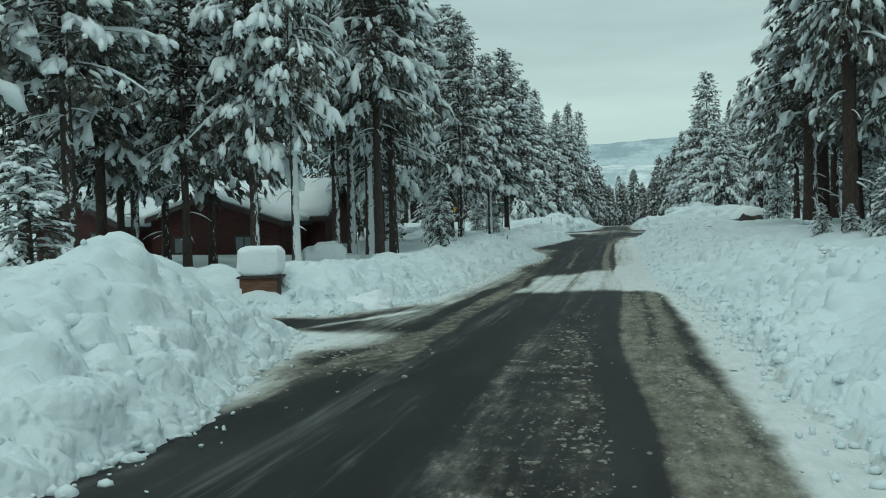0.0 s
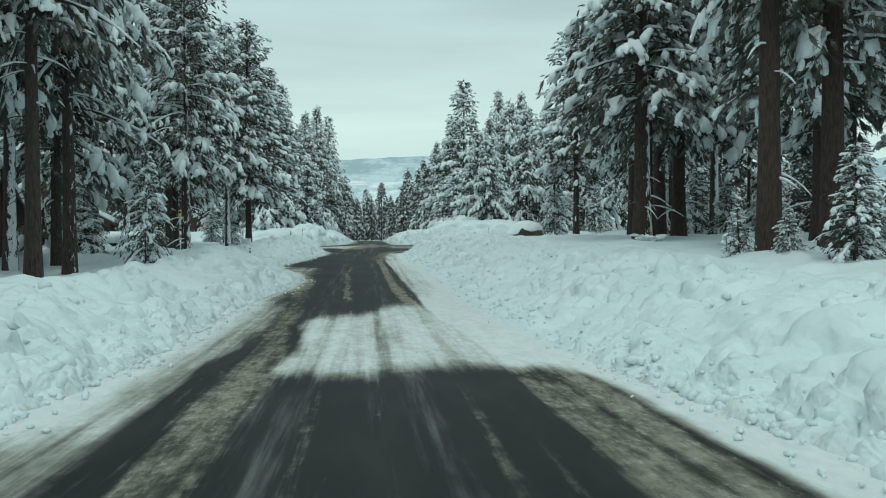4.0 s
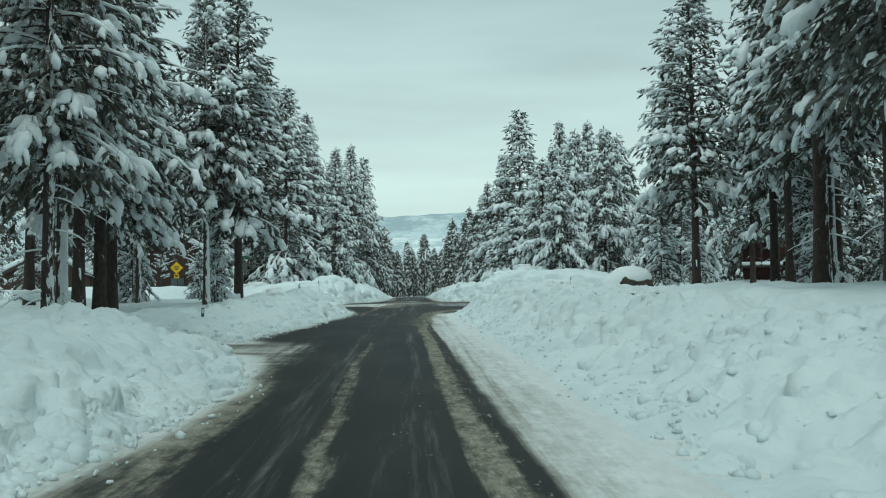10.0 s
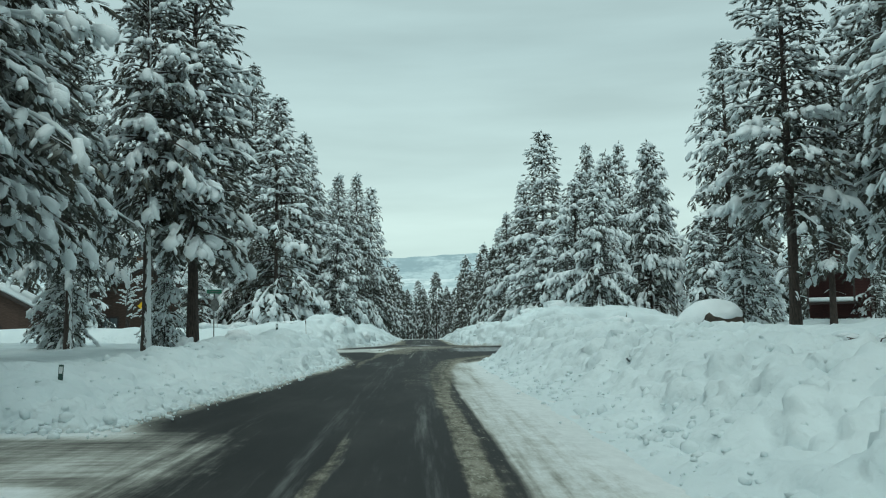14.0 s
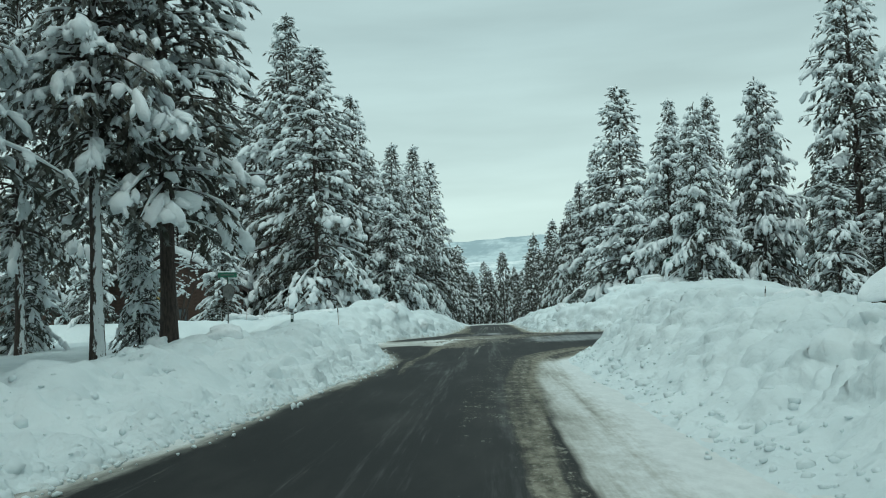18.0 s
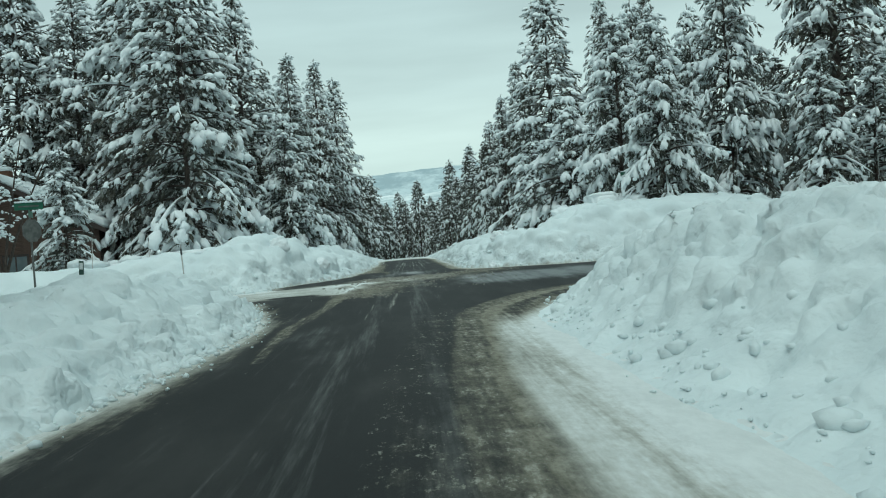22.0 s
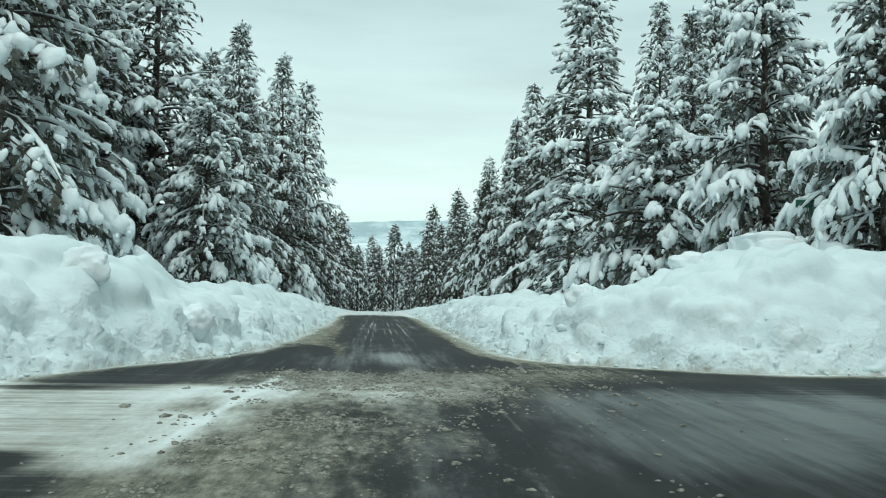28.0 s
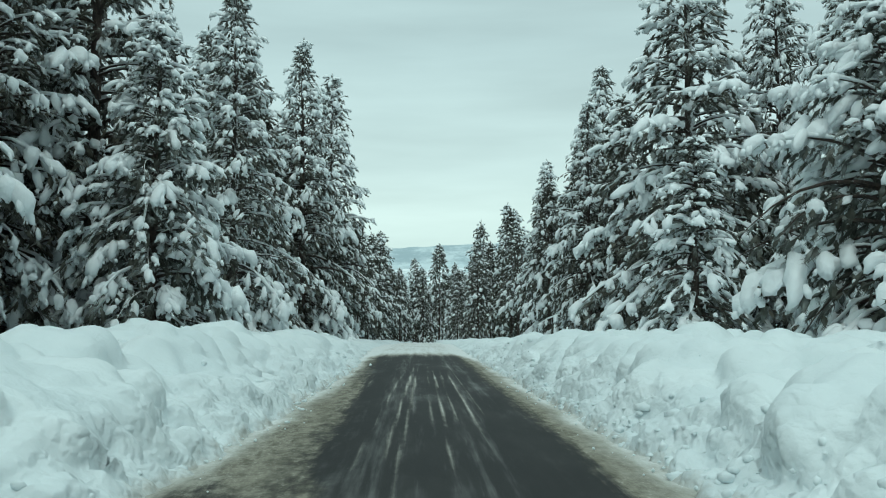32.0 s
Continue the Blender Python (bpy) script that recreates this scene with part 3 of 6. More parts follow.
# the rut at the right-hand edge of the ploughed lane, which swings off into the side road
SY, SX = [20, 30, 40, 46, 51, 61, 72, 80, 83, 91, 93, 95.5, 97.5, 99.2, 100.2], [3.1, 2.65, 2.37, 2.21, 2.19, 2.16, 2.05, 2.06, 2.2, 2.75, 3.2, 4.2, 5.4, 8.0, 11.0]
rut_x = np.interp(ry, SY, SX)
rut_x = np.convolve(np.pad(rut_x, 6, mode="edge"), np.ones(13) / 13, mode="valid")
lean_x = np.gradient(rut_x, ry)
RS = (RX - rut_x[:, None] + 0.5 * WOB) / np.sqrt(1 + np.minimum(lean_x, 2.5) ** 2)[:, None]
right = span(RY, 21, 27, 99, 101)
rut = np.exp(-((RS / 0.085) ** 4)) * right * sstep(30, 40, RY) * (1 - 0.6 * sstep(68, 78, RY))

# drifted snow and packed film
patch_x = sstep(-0.75, -0.15, RX + 2 * WOB)
near_y, far_y = 22.3 + 1.2 * (fbm(RX, RY * 0, 0.9, 33, 2) - 0.5), 33.0 + 1.7 * np.clip(RX, -0.5, 3) + 5 * (fbm(RX, RY * 0, 0.7, 35, 2) - 0.5)
patch = patch_x * sstep(near_y - 1.3, near_y + 1.5, RY) * sstep(far_y + 2.2, far_y - 2.2, RY)
tyres = 0.34 * np.exp(-(((RX - 1.15) / 0.12) ** 2)) + 0.22 * np.exp(-(((RX - 2.3) / 0.15) ** 2)) + 0.30 * np.exp(-(((RX - 0.1) / 0.1) ** 2))
film = (right * sstep(93, 87.5, RY) * ((0.86 - 0.08 * sstep(70, 82, RY)) * sstep(0.0, 0.20 + 0.14 * sstep(60, 45, RY) + 0.35 * sstep(70, 78, RY), RS) + 0.14 * sstep(0.3, 0.8, RS) + 0.35 * sstep(0.8, 1.8, RS) - 0.09 * np.exp(-(((RX - np.interp(RY, [40, 50, 62, 74, 82], [2.75, 2.66, 2.8, 3.0, 3.2])) / 0.07) ** 2)))
        + patch * (1.02 - tyres) + 0.64 * lane([16, 24, 30, 38, 44], [-4, -3, -3, -3, -3], [-1.6, -1.5, -1.2, -1.35, -2.2], 0.2) * span(RY, 17, 20, 34, 41)
        + 1.1 * bell(RX, RY, -2.3, 9.9, 1.3, 1.5, 3) + 0.6 * np.exp(-(((RX + 2.9 - 0.29 * (RY - 14) + 2 * WOB) / 0.2) ** 2)) * span(RY, 11.5, 12.5, 15.5, 17) + 0.52 * bell(RX, RY, -2.1, 15.5, 1.1, 4.0, 3) + 1.0 * sstep(3.95, 4.5, RX + WOB) * sstep(25, 21, RY)
        + (0.45 + 0.55 * fbm(RX * 0.6, RY * 2.0, 1.0, 67, 2)) * bell(RX, RY, -3.3, 56.0, 1.9, 5.2, 4) + 0.9 * sstep(-4, -6.5, RX) * bell(RX, RY, -10, 58.5, 60, 4, 4) + 0.85 * sstep(-5.0, -7, RX) * bell(RX, RY, -10, 14, 60, 4, 4)
        + 0.80 * sstep(-0.1, -1.6, RX - 1.8 * (fbm(RX, RY, 1.5, 63) - 0.5)) * sstep(101.2, 102.8, RY + 1.6 * (fbm(RX, RY, 2.0, 64) - 0.5)) * sstep(109.4, 108.2, RY) + 0.18 * sstep(4.5, 7.5, RX) * bell(RX, RY, 10, 107, 60, 4.0, 4)
        - 1.1 * bell(RX, RY, -2.9, 102.9, 0.85, 0.45, 3) - 0.7 * bell(RX, RY, -5.0, 108.3, 2.5, 0.25, 3) + 0.58 * bell(RX + 0.5 * (fbm(RX * 3, RY * 0.4, 1.0, 65) - 0.5), RY + 2.6 * (fbm(RX * 2.2, RY * 0.2, 1.0, 66) - 0.5), 1.1, 109.2, 3.0, 2.3, 4) + 0.26 * bell(RX, RY, 0.6, 105.4, 2.2, 3.0, 4) + 1.1 * sstep(150, 163, RY))
thin_marks = (strip(RX, RY, [0.1, 0.23], [91.8, 97.2], 0.05) * span(RY, 91.5, 92.2, 96.6, 97.4) + strip(RX, RY, [0.76, 0.9], [95, 100.7], 0.07) * span(RY, 94.5, 96, 100, 101) + 0.6 * strip(RX, RY, [2.70, 2.88], [101, 107.7], 0.05) * span(RY, 101.5, 104.5, 107, 108.2)
              + 0.8 * strip(RX, RY, [-1.0, -0.35], [104, 112], 0.08) * span(RY, 103, 105, 111, 113))
rays = sum(a * strip(RX, RY, [1.35 + 0.42 * k, 1.75 + 0.30 * k], [114, 150], 0.045) * span(RY, 115.5 + o, 119 + o, 138 + o, 150) for k, o, a in ((-2.2, 2, 0.7), (-1.3, 4, 1.0), (-0.8, 0, 0.8), (0.3, 5, 0.6), (0.9, 3, 1.0), (1.5, 0, 0.7), (2.3, 5, 0.9), (2.9, 9, 0.7)))
film = film * (0.84 + 0.30 * fbm(RX * 1.4, RY * 0.35, 1.6, 17)) + (0.62 * sstep(-0.9, -0.1, RD) * (0.4 + 1.1 * fbm(RX * 1.5, RY * 0.5, 1.0, 19)) + 0.3 * sstep(-0.3, 0.0, RD)) * (RD < 0.5)
film = film * (1 - 0.8 * rut) + 0.62 * thin_marks + 0.68 * rays * (0.5 + fbm(RX, RY, 2.5, 37, 2))

# brown sand and slush
WY, WX = [-4, 0, 4, 8, 14, 22], [3.25, 3.2, 3.05, 2.80, 2.72, 2.78]
wheel_x = np.interp(RY, WY, WX)
sand = (0.92 * lane(WY, [x + 0.15 for x in WX], [4.25, 4.2, 4.1, 3.98, 3.98, 4.0]) * sstep(25, 20, RY) * (1 - 0.55 * np.exp(-(((RX - 3.54 + WOB) / 0.09) ** 2)) * sstep(7, 12, RY))
        + 0.42 * lane(WY, [1.75, 1.6, 1.4, 1.25, 1.3, 1.5], [x - 0.16 for x in WX]) * sstep(19, 8, RY)
        + 0.80 * lane([4, 8, 11.5, 14, 20, 26], [-1.5, -1.3, -0.9, -0.95, -1.1, -1.0], [0.1, -0.05, -0.2, -0.36, -0.4, -0.5], 0.15) * span(RY, 4.5, 8, 22, 28)
        + 0.5 * strip(RX, RY, [1.95, 2.2], [15, 22], 0.10) * span(RY, 12, 15, 20, 23) + 0.45 * strip(RX, RY, [2.42, 2.54], [15, 21], 0.07) * span(RY, 12, 15, 20, 23) + 0.4 * strip(RX, RY, [0.25, 0.35], [12, 24], 0.10) * span(RY, 12, 15, 20, 24)
        + 0.30 * span(RY, 18, 21, 33, 37) * lane([18, 37], [-1.4, -1.5], [-0.5, -0.5], 0.2)
        + 0.95 * lane([34, 38, 46, 52, 66], [0.18, 0.16, 0.0, -0.06, 0.0], [0.48, 0.46, 0.27, 0.16, 0.2], 0.13) * span(RY, 35, 39, 54, 64)
        + 0.50 * lane([24, 30, 34, 45, 50], [-1.2, -1.2, -1.25, -1.8, -1.8], [-0.7, -0.7, -0.75, -1.15, -1.3], 0.12) * span(RY, 24, 28, 46, 51)
        + right * ((1.12 - 0.42 * sstep(66, 76, RY)) * sstep(-0.62, -0.36, RS) * sstep(-0.05 + 0.7 * sstep(68, 78, RY), -0.15 + 0.4 * sstep(68, 78, RY), RS) + (0.12 + 0.3 * sstep(72, 84, RY)) * sstep(0.1, 0.2, RS) * sstep(0.9, 0.4, RS) + 0.42 * sstep(85, 91, RY) * sstep(0.15, 0.3, RS) * sstep(2.0, 1.0, RS)) + 0.30 * rut
        + 0.30 * right * sstep(66, 74, RY) * sstep(95, 90, RY) * sstep(-1.6, -1.2, RS) * sstep(-0.5, -0.7, RS)
        + 0.60 * lane([82, 88, 91, 97.7, 102], [-1.75, -1.75, -1.85, -1.4, -1.3], [-1.4, -1.4, -1.45, -1.0, -0.8], 0.08) * span(RY, 83, 87, 99, 103)
        + 0.55 * bell(RX, RY, -0.4, 102.8, 1.25, 4.0, 3) + 0.46 * bell(RX, RY, 0.4, 104.5, 2.4, 4.0, 3) + 0.62 * bell(RX, RY, 1.4, 109.0, 3.2, 2.3, 3) + 0.40 * bell(RX, RY, 5.5, 110.6, 4.0, 1.6)
        + 0.72 * lane([113, 116, 118, 120, 121.5, 128, 138], [0.15, 0.15, 0.0, -0.6, -1.3, -1.2, -1.0], [0.42, 0.52, 0.48, 0.35, 0.1, 0.1, 0.0], 0.2) * span(RY, 113.5, 116, 128, 142) + 0.6 * lane([111, 113, 117, 122, 140], [5.2, 4.3, 3.65, 3.7, 3.8], [7.0, 6.0, 5.2, 5, 5], 0.15) * span(RY, 111, 114, 140, 155))
early = 1 - 0.85 * sstep(4.5, 2.5, RY) * (RX < 1)
sand = sand + early * (0.62 + (0.2 + 0.22 * (RX > 1)) * sstep(110, 114, RY)) * (1 - 0.75 * (RX < 1) * span(RY, 110, 113, 117, 120)) * sstep(-1.25, -0.2, RD) * (RD < 0.5) * (1 - 0.7 * sstep(52, 60, RY) * sstep(82, 76, RY))
sand = sand + 0.5 * bell(RX, RY, 4.6, 111.9, 1.7, 1.2) * (0.4 + fbm(RX, RY, 0.7, 31, 2))
film = film * (1 - 0.7 * sstep(4.5, 2.5, RY) * (RX < 1))
wheel = 1 - 0.9 * np.exp(-(((RX + 0.5 * WOB - wheel_x) / 0.16) ** 4)) * sstep(24, 20, RY)
sand = sand * wheel * 0.80
speckle = (0.42 * lane(WY, [1.75, 1.55, 1.35, 1.22, 1.28, 1.5], [x - 0.14 for x in WX]) * sstep(18, 9, RY) + 0.30 * wheel * lane(WY, [x + 0.1 for x in WX], [4.4, 4.4, 4.4, 4.2, 4.1, 4.1]) * sstep(24, 18, RY) + 0.26 * bell(RX, RY, 1.2, 44, 0.5, 5) + 0.42 * right * sstep(62, 74, RY) * sstep(97, 92, RY) * sstep(-1.65, -1.25, RS) * sstep(0.2, 0.0, RS)
           + (0.04 + 0.24 * sstep(72, 84, RY)) * right * sstep(0.1, 0.4, RS) * sstep(1.6, 0.8, RS) + 0.34 * rut + 0.36 * bell(RX, RY, 0.5, 104, 4.0, 5.5, 3) + 0.30 * bell(RX, RY, 1.2, 109.5, 3.6, 2.6, 4) + 0.15 * sstep(-2.5, 0.0, RD) * (RD < 0.5) + 0.22 * strip(RX, RY, [0.4, 0.1, -0.3], [112, 118, 130], 0.4) * span(RY, 112, 115, 128, 135))
trails = 0.16 + 0.07 * sstep(96, 112, RY) + 0.28 * (strip(RX, RY, [0.1, -0.3, 0.3, 1.0], [0, 50, 95, 140], 0.35) + strip(RX, RY, [1.7, 1.3, 1.5, 2.6], [0, 50, 95, 140], 0.30)) + 0.15 * span(RY, 98, 102, 112, 116) * sstep(5, 3, RX)
churned = np.clip(0.6 * sstep(1.2, 1.6, RX) * sstep(22, 12, RY) + 0.9 * bell(RX, RY, 0.9, 105.5, 3.0, 5.6, 4) + 0.7 * bell(RX, RY, -1.5, 8.8, 2.2, 3.2, 4) + 0.5 * sstep(-1.0, -0.3, RD) + 0.7 * bell(RX, RY, -0.3, 121, 0.9, 7, 4) + 0.25 * bell(RX, RY, 2.0, 110.6, 5, 1.8, 4) + 0.5 * right * sstep(64, 74, RY) * sstep(-1.8, -1.3, RS) * sstep(1.0, 0.3, RS), 0, 1)
wetness = 0.12 + 0.16 * span(RY, 109, 113, 145, 158) + 0.38 * bell(RX, RY, 1.4, 114.6, 1.2, 2.0) + 0.60 * sstep(2.6, 4.2, RX) * bell(RX, RY, 8, 105.5, 60, 3.8, 4) + 0.22 * bell(RX, RY, -1.0, 86, 1.6, 8)
keep = (RD[:-1, :-1] < 1.6) | (RD[1:, 1:] < 1.6)
ridx = np.arange(RX.size).reshape(RX.shape)
rq = np.stack([ridx[:-1, :-1], ridx[:-1, 1:], ridx[1:, 1:], ridx[1:, :-1]], -1)[keep].reshape(-1, 4)
used, inv = np.unique(rq, return_inverse=True)
road_me = raw_mesh("road", np.stack([RX, RY, RZ], -1).reshape(-1, 3)[used], inv.reshape(-1, 4))
for key, field in (("sand", sand), ("speckle", speckle), ("trails", trails), ("wet", wetness), ("churn", churned)):
    road_me.attributes.new(key, "FLOAT", "POINT").data.foreach_set("value", field.ravel()[used].astype(np.float32))
tn = sstep(-2.0, -3.0, RX) * bell(RX, RY, -4, 57.5, 60, 5.0, 6) + sstep(-0.6, -2.2, RX) * bell(RX, RY, -8, 105.5, 60, 5.5, 6) + sstep(5.0, 8.0, RX) * bell(RX, RY, 10, 107, 60, 5.0, 6)
road_me.attributes.new("turn", "FLOAT", "POINT").data.foreach_set("value", (np.where(RY > 95, np.where(RX < 1, 0.9, 0.85), 0.6) * np.clip(tn, 0, 1)).ravel()[used].astype(np.float32))
road_me.attributes.new("film", "FLOAT", "POINT").data.foreach_set("value", film.ravel()[used].astype(np.float32))
road = tagged(put("road", road_me, M_road), "wet dark asphalt road with brown slush and drifted snow", "road", kind="structure")

# ---- far mountains ----
def mountain(name, y0, y1, x0, x1, top, base, seed, mat, label):
    xs, ys = np.linspace(x0, x1, 150), np.linspace(y0, y1, 40)
    X, Y = np.meshgrid(xs, ys)
    up = np.sin(np.clip((Y - y0) / (y1 - y0), 0, 1) * np.pi / 2) ** 1.2
    ridge = 0.72 + 0.28 * fbm(X, Y * 0.4, 900, seed, 3) + 0.10 * (1 - np.abs(2 * fbm(X, Y, 260, seed + 9, 3) - 1))
    Z = base + (top - base) * up * ridge
    k = np.arange(X.size).reshape(X.shape)
    q = np.stack([k[:-1, :-1], k[:-1, 1:], k[1:, 1:], k[1:, :-1]], -1).reshape(-1, 4)
    return tagged(put(name, raw_mesh(name, np.stack([X, Y, Z], -1).reshape(-1, 3), q), mat), label, "mountain", kind="structure")


# woods and snow of a far slope; distance haze is mixed into both colours
def hazed_mountain_material(name, dark, pale, lo, hi):
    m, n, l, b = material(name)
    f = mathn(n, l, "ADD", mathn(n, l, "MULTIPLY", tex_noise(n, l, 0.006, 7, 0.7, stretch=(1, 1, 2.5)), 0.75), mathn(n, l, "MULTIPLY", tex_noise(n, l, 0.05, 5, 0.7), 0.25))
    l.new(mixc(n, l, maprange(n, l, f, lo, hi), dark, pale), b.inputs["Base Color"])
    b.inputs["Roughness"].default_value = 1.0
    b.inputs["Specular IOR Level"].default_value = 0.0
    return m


# forest tones lifted to pale blue-grey: the haze is painted, there is no volume
M_far = hazed_mountain_material("far_forest_painted_haze", (0.38, 0.47, 0.51), (0.60, 0.69, 0.72), 0.42, 0.60)
M_near_slope = hazed_mountain_material("valley_side_painted_haze", (0.46, 0.55, 0.58), (0.80, 0.85, 0.86), 0.42, 0.58)
mountain("mountain_far", 3500, 4200, -2600, 2800, 374, 40, 4, M_far, "distant forested mountain under low cloud, blue-grey with painted haze")
mountain("mountain_near", 2200, 2600, -2200, 2400, 170, -30, 15, M_near_slope, "snow-covered valley side with woods, paled by painted haze")


# ---- conifers ----
def ico(sub):
    bm = bmesh.new()
    bmesh.ops.create_icosphere(bm, subdivisions=sub, radius=1.0)
    v = np.array([tuple(p.co) for p in bm.verts])
    f = np.array([[p.index for p in q.verts] for q in bm.faces])
    bm.free()
    return v, f


OCTA = (np.array([[1, 0, 0], [-1, 0, 0], [0, 1, 0], [0, -1, 0], [0, 0, 1], [0, 0, -1.0]]), np.array([[0, 2, 4], [2, 1, 4], [1, 3, 4], [3, 0, 4], [2, 0, 5], [1, 2, 5], [3, 1, 5], [0, 3, 5]]))
ICO = {0: OCTA, 1: ico(1), 2: ico(2)}


def stamp(tv, tf, centres, frames, scale):
    """Copies of a template, one per centre: frames are n x 3 x 3 with rows along, side, up; scale n x 3."""
    v = np.einsum("nvk,nkc->nvc", tv[None] * scale[:, None, :] if tv.ndim == 2 else tv * scale[:, None, :], frames) + centres[:, None, :]
    f = tf[None] + (np.arange(len(centres)) * v.shape[1])[:, None, None]
    return v.reshape(-1, 3), f.reshape(-1, tf.shape[1])


def limb_mesh(paths, radii, sides=4):
    """Tapered tubes along paths (n x k x 3)."""
    n, k, _ = paths.shape
    ang = np.arange(sides) * 2 * np.pi / sides
    tang = np.gradient(paths, axis=1)
    tang /= np.linalg.norm(tang, axis=2, keepdims=True) + 1e-9
    ref = np.where(np.abs(tang[..., 2:3]) > 0.9, np.array([1.0, 0, 0]), np.array([0, 0, 1.0]))
    u = np.cross(tang, ref)
    u /= np.linalg.norm(u, axis=2, keepdims=True) + 1e-9
    w = np.cross(tang, u)
    ring = paths[:, :, None] + radii[:, :, None, None] * (np.cos(ang)[None, None, :, None] * u[:, :, None] + np.sin(ang)[None, None, :, None] * w[:, :, None])
    idx = np.arange(n * k * sides).reshape(n, k, sides)
    a, b = idx[:, :-1], idx[:, 1:]
    f = np.stack([a, np.roll(a, -1, 2), np.roll(b, -1, 2), b], -1).reshape(-1, 4)
    return ring.reshape(-1, 3), f


def tuft_template(r, blades, length, width, body):
    """A needle spray along +x: a slim body with short blades slanting out of it."""
    v = [OCTA[0] * np.array([0.46, body, body * 0.8]) + np.array([0.5, 0, 0])]
    f = [OCTA[1]]
    base = 6
    for _ in range(blades):
        az, lean = r.uniform(0, 6.28), r.uniform(0.4, 1.25)
        d = np.array([np.cos(lean), np.sin(lean) * np.cos(az), np.sin(lean) * np.sin(az) * 0.85])
        s = np.cross(d, r.normal(size=3))
        s /= np.linalg.norm(s)
        o = np.array([r.uniform(0.05, 0.92), 0, 0])
        ln = length * r.uniform(0.65, 1.15)
        v.append(np.array([o - s * width, o + s * width, o + d * ln + np.array([0, 0, -0.10 * ln])]))
        f.append(np.array([[base, base + 1, base + 2]]))
        base += 3
    return np.concatenate(v), np.concatenate(f)


def conifer(seed, height, crown_base, radius, trunk_r, whorl, spacing, tuft, blades, snow_size, snow_share, droop, hang, power=0.8, dead=True, bark=None, needles=None, lift=0.0, blob=2, blade_width=0.028, fine=True, ragged=0.35, under=1, dust=0.55):
    """A conifer as an Empty with trunk, limbs, foliage and snow under it, for copying."""
    r = np.random.default_rng(seed)
    root = new("pine_tree")
    k = 14
    zs = np.linspace(-0.6, height, k)
    bend = np.cumsum(r.normal(0, 0.03, (k, 2)), 0) * np.linspace(0, 1, k)[:, None]
    path = np.concatenate([bend, zs[:, None]], 1)
    rad = trunk_r * (1 - np.clip(zs / height, 0, 1)) ** 0.75 + 0.02
    rad[:2] *= np.array([1.35, 1.08])
    v, f = limb_mesh(path[None], rad[None], 10)
    put("trunk", raw_mesh("trunk", v, f), bark or M_bark, root)
    at = lambda z: np.array([np.interp(z, zs, bend[:, 0]), np.interp(z, zs, bend[:, 1])])  # noqa: E731
    s = np.linspace(0, 1, 6)
    paths, rads, sleeves, sleeve_r = [], [], [], []
    centres, along, size, load = [], [], [], []
    z, az = crown_base * height, r.uniform(0, 6.28)
    swell = r.uniform(0, 6.28, 4)
    while z < height - 0.2:
        t = (z - crown_base * height) / (height * (1 - crown_base))
        reach = radius * (1 - t) ** power * min(1.0, 0.66 + 1.9 * t) + 0.15
        for _ in range(int(r.integers(2, 4))):
            az += 2.4 + r.uniform(-0.5, 0.5)
            uneven = 1 + ragged * (0.5 * np.sin(2 * az + swell[0] + 5 * t) + 0.5 * np.sin(3 * az + swell[1] - 9 * t))
            ln = reach * r.uniform(0.70, 1.10) * uneven
            rise = (lift + 0.7 * t) + r.uniform(-0.22, 0.22)
            sag = droop * r.uniform(0.7, 1.3) * (1.15 - 0.55 * t)
            zz = z + r.uniform(-0.15, 0.15)
            curl = r.uniform(-0.25, 0.25)
            out = np.stack([np.cos(az + curl * s) * ln * s, np.sin(az + curl * s) * ln * s, ln * (rise * s - sag * s**2)], 1)
            out[:, :2] += at(zz)
            out[:, 2] += zz
            paths.append(out)
            rads.append(np.linspace(0.018 + 0.014 * ln, 0.010, 6))
            heap = float(np.clip(r.lognormal(-0.1, 0.6), 0.1, 2.2))
            if fine and heap > 0.7:  # a sleeve of snow lying along the limb
                sleeves.append(out + np.array([0, 0, 0.05]) + np.concatenate([np.zeros((6, 2)), 0.03 * r.normal(size=(6, 1))], 1))
                sleeve_r.append(np.array([0.01, 0.03, 0.055, 0.07, 0.07, 0.02]) * r.uniform(0.6, 1.25, 6) * min(1.4, 0.6 + 0.5 * heap))
            n = max(3, int(ln / spacing))
            for j in range(n):
                q = 0.16 + 0.84 * (j + r.uniform(0.3, 1.0)) / n
                p = np.array([np.interp(q, s, out[:, c]) for c in range(3)])
                fan = 0.0 if j == n - 1 else (1 if j % 2 else -1) * r.uniform(0.45, 1.15)
                off = abs(fan) * ln * (1.15 - q) * r.uniform(0.0, 0.34)
                aa = az + curl * q + fan
                pitch = -(hang * r.uniform(0.5, 1.5) + droop * q * 0.8) + rise * 0.5 + 0.5 * t
                p = p + off * np.array([np.cos(aa), np.sin(aa), -0.28 - 0.3 * hang]) - np.array([0, 0, 0.04])
                centres.append(p)
                along.append((aa, float(np.clip(pitch, -1.35, 1.2))))
                size.append(tuft * r.uniform(0.7, 1.25) * (1.0 - 0.38 * t))
                load.append(heap * r.uniform(0.6, 1.4) * (0.3 + 0.85 * q))
                for _ in range(under):  # bare sprays hanging beneath
                    centres.append(p - np.array([np.cos(az), np.sin(az), 0]) * r.uniform(-0.1, 0.3) * ln * q + np.array([r.uniform(-0.25, 0.25), r.uniform(-0.25, 0.25), -r.uniform(0.08, 0.5)]))
                    along.append((aa + r.uniform(-0.8, 0.8), -r.uniform(0.5, 1.3)))
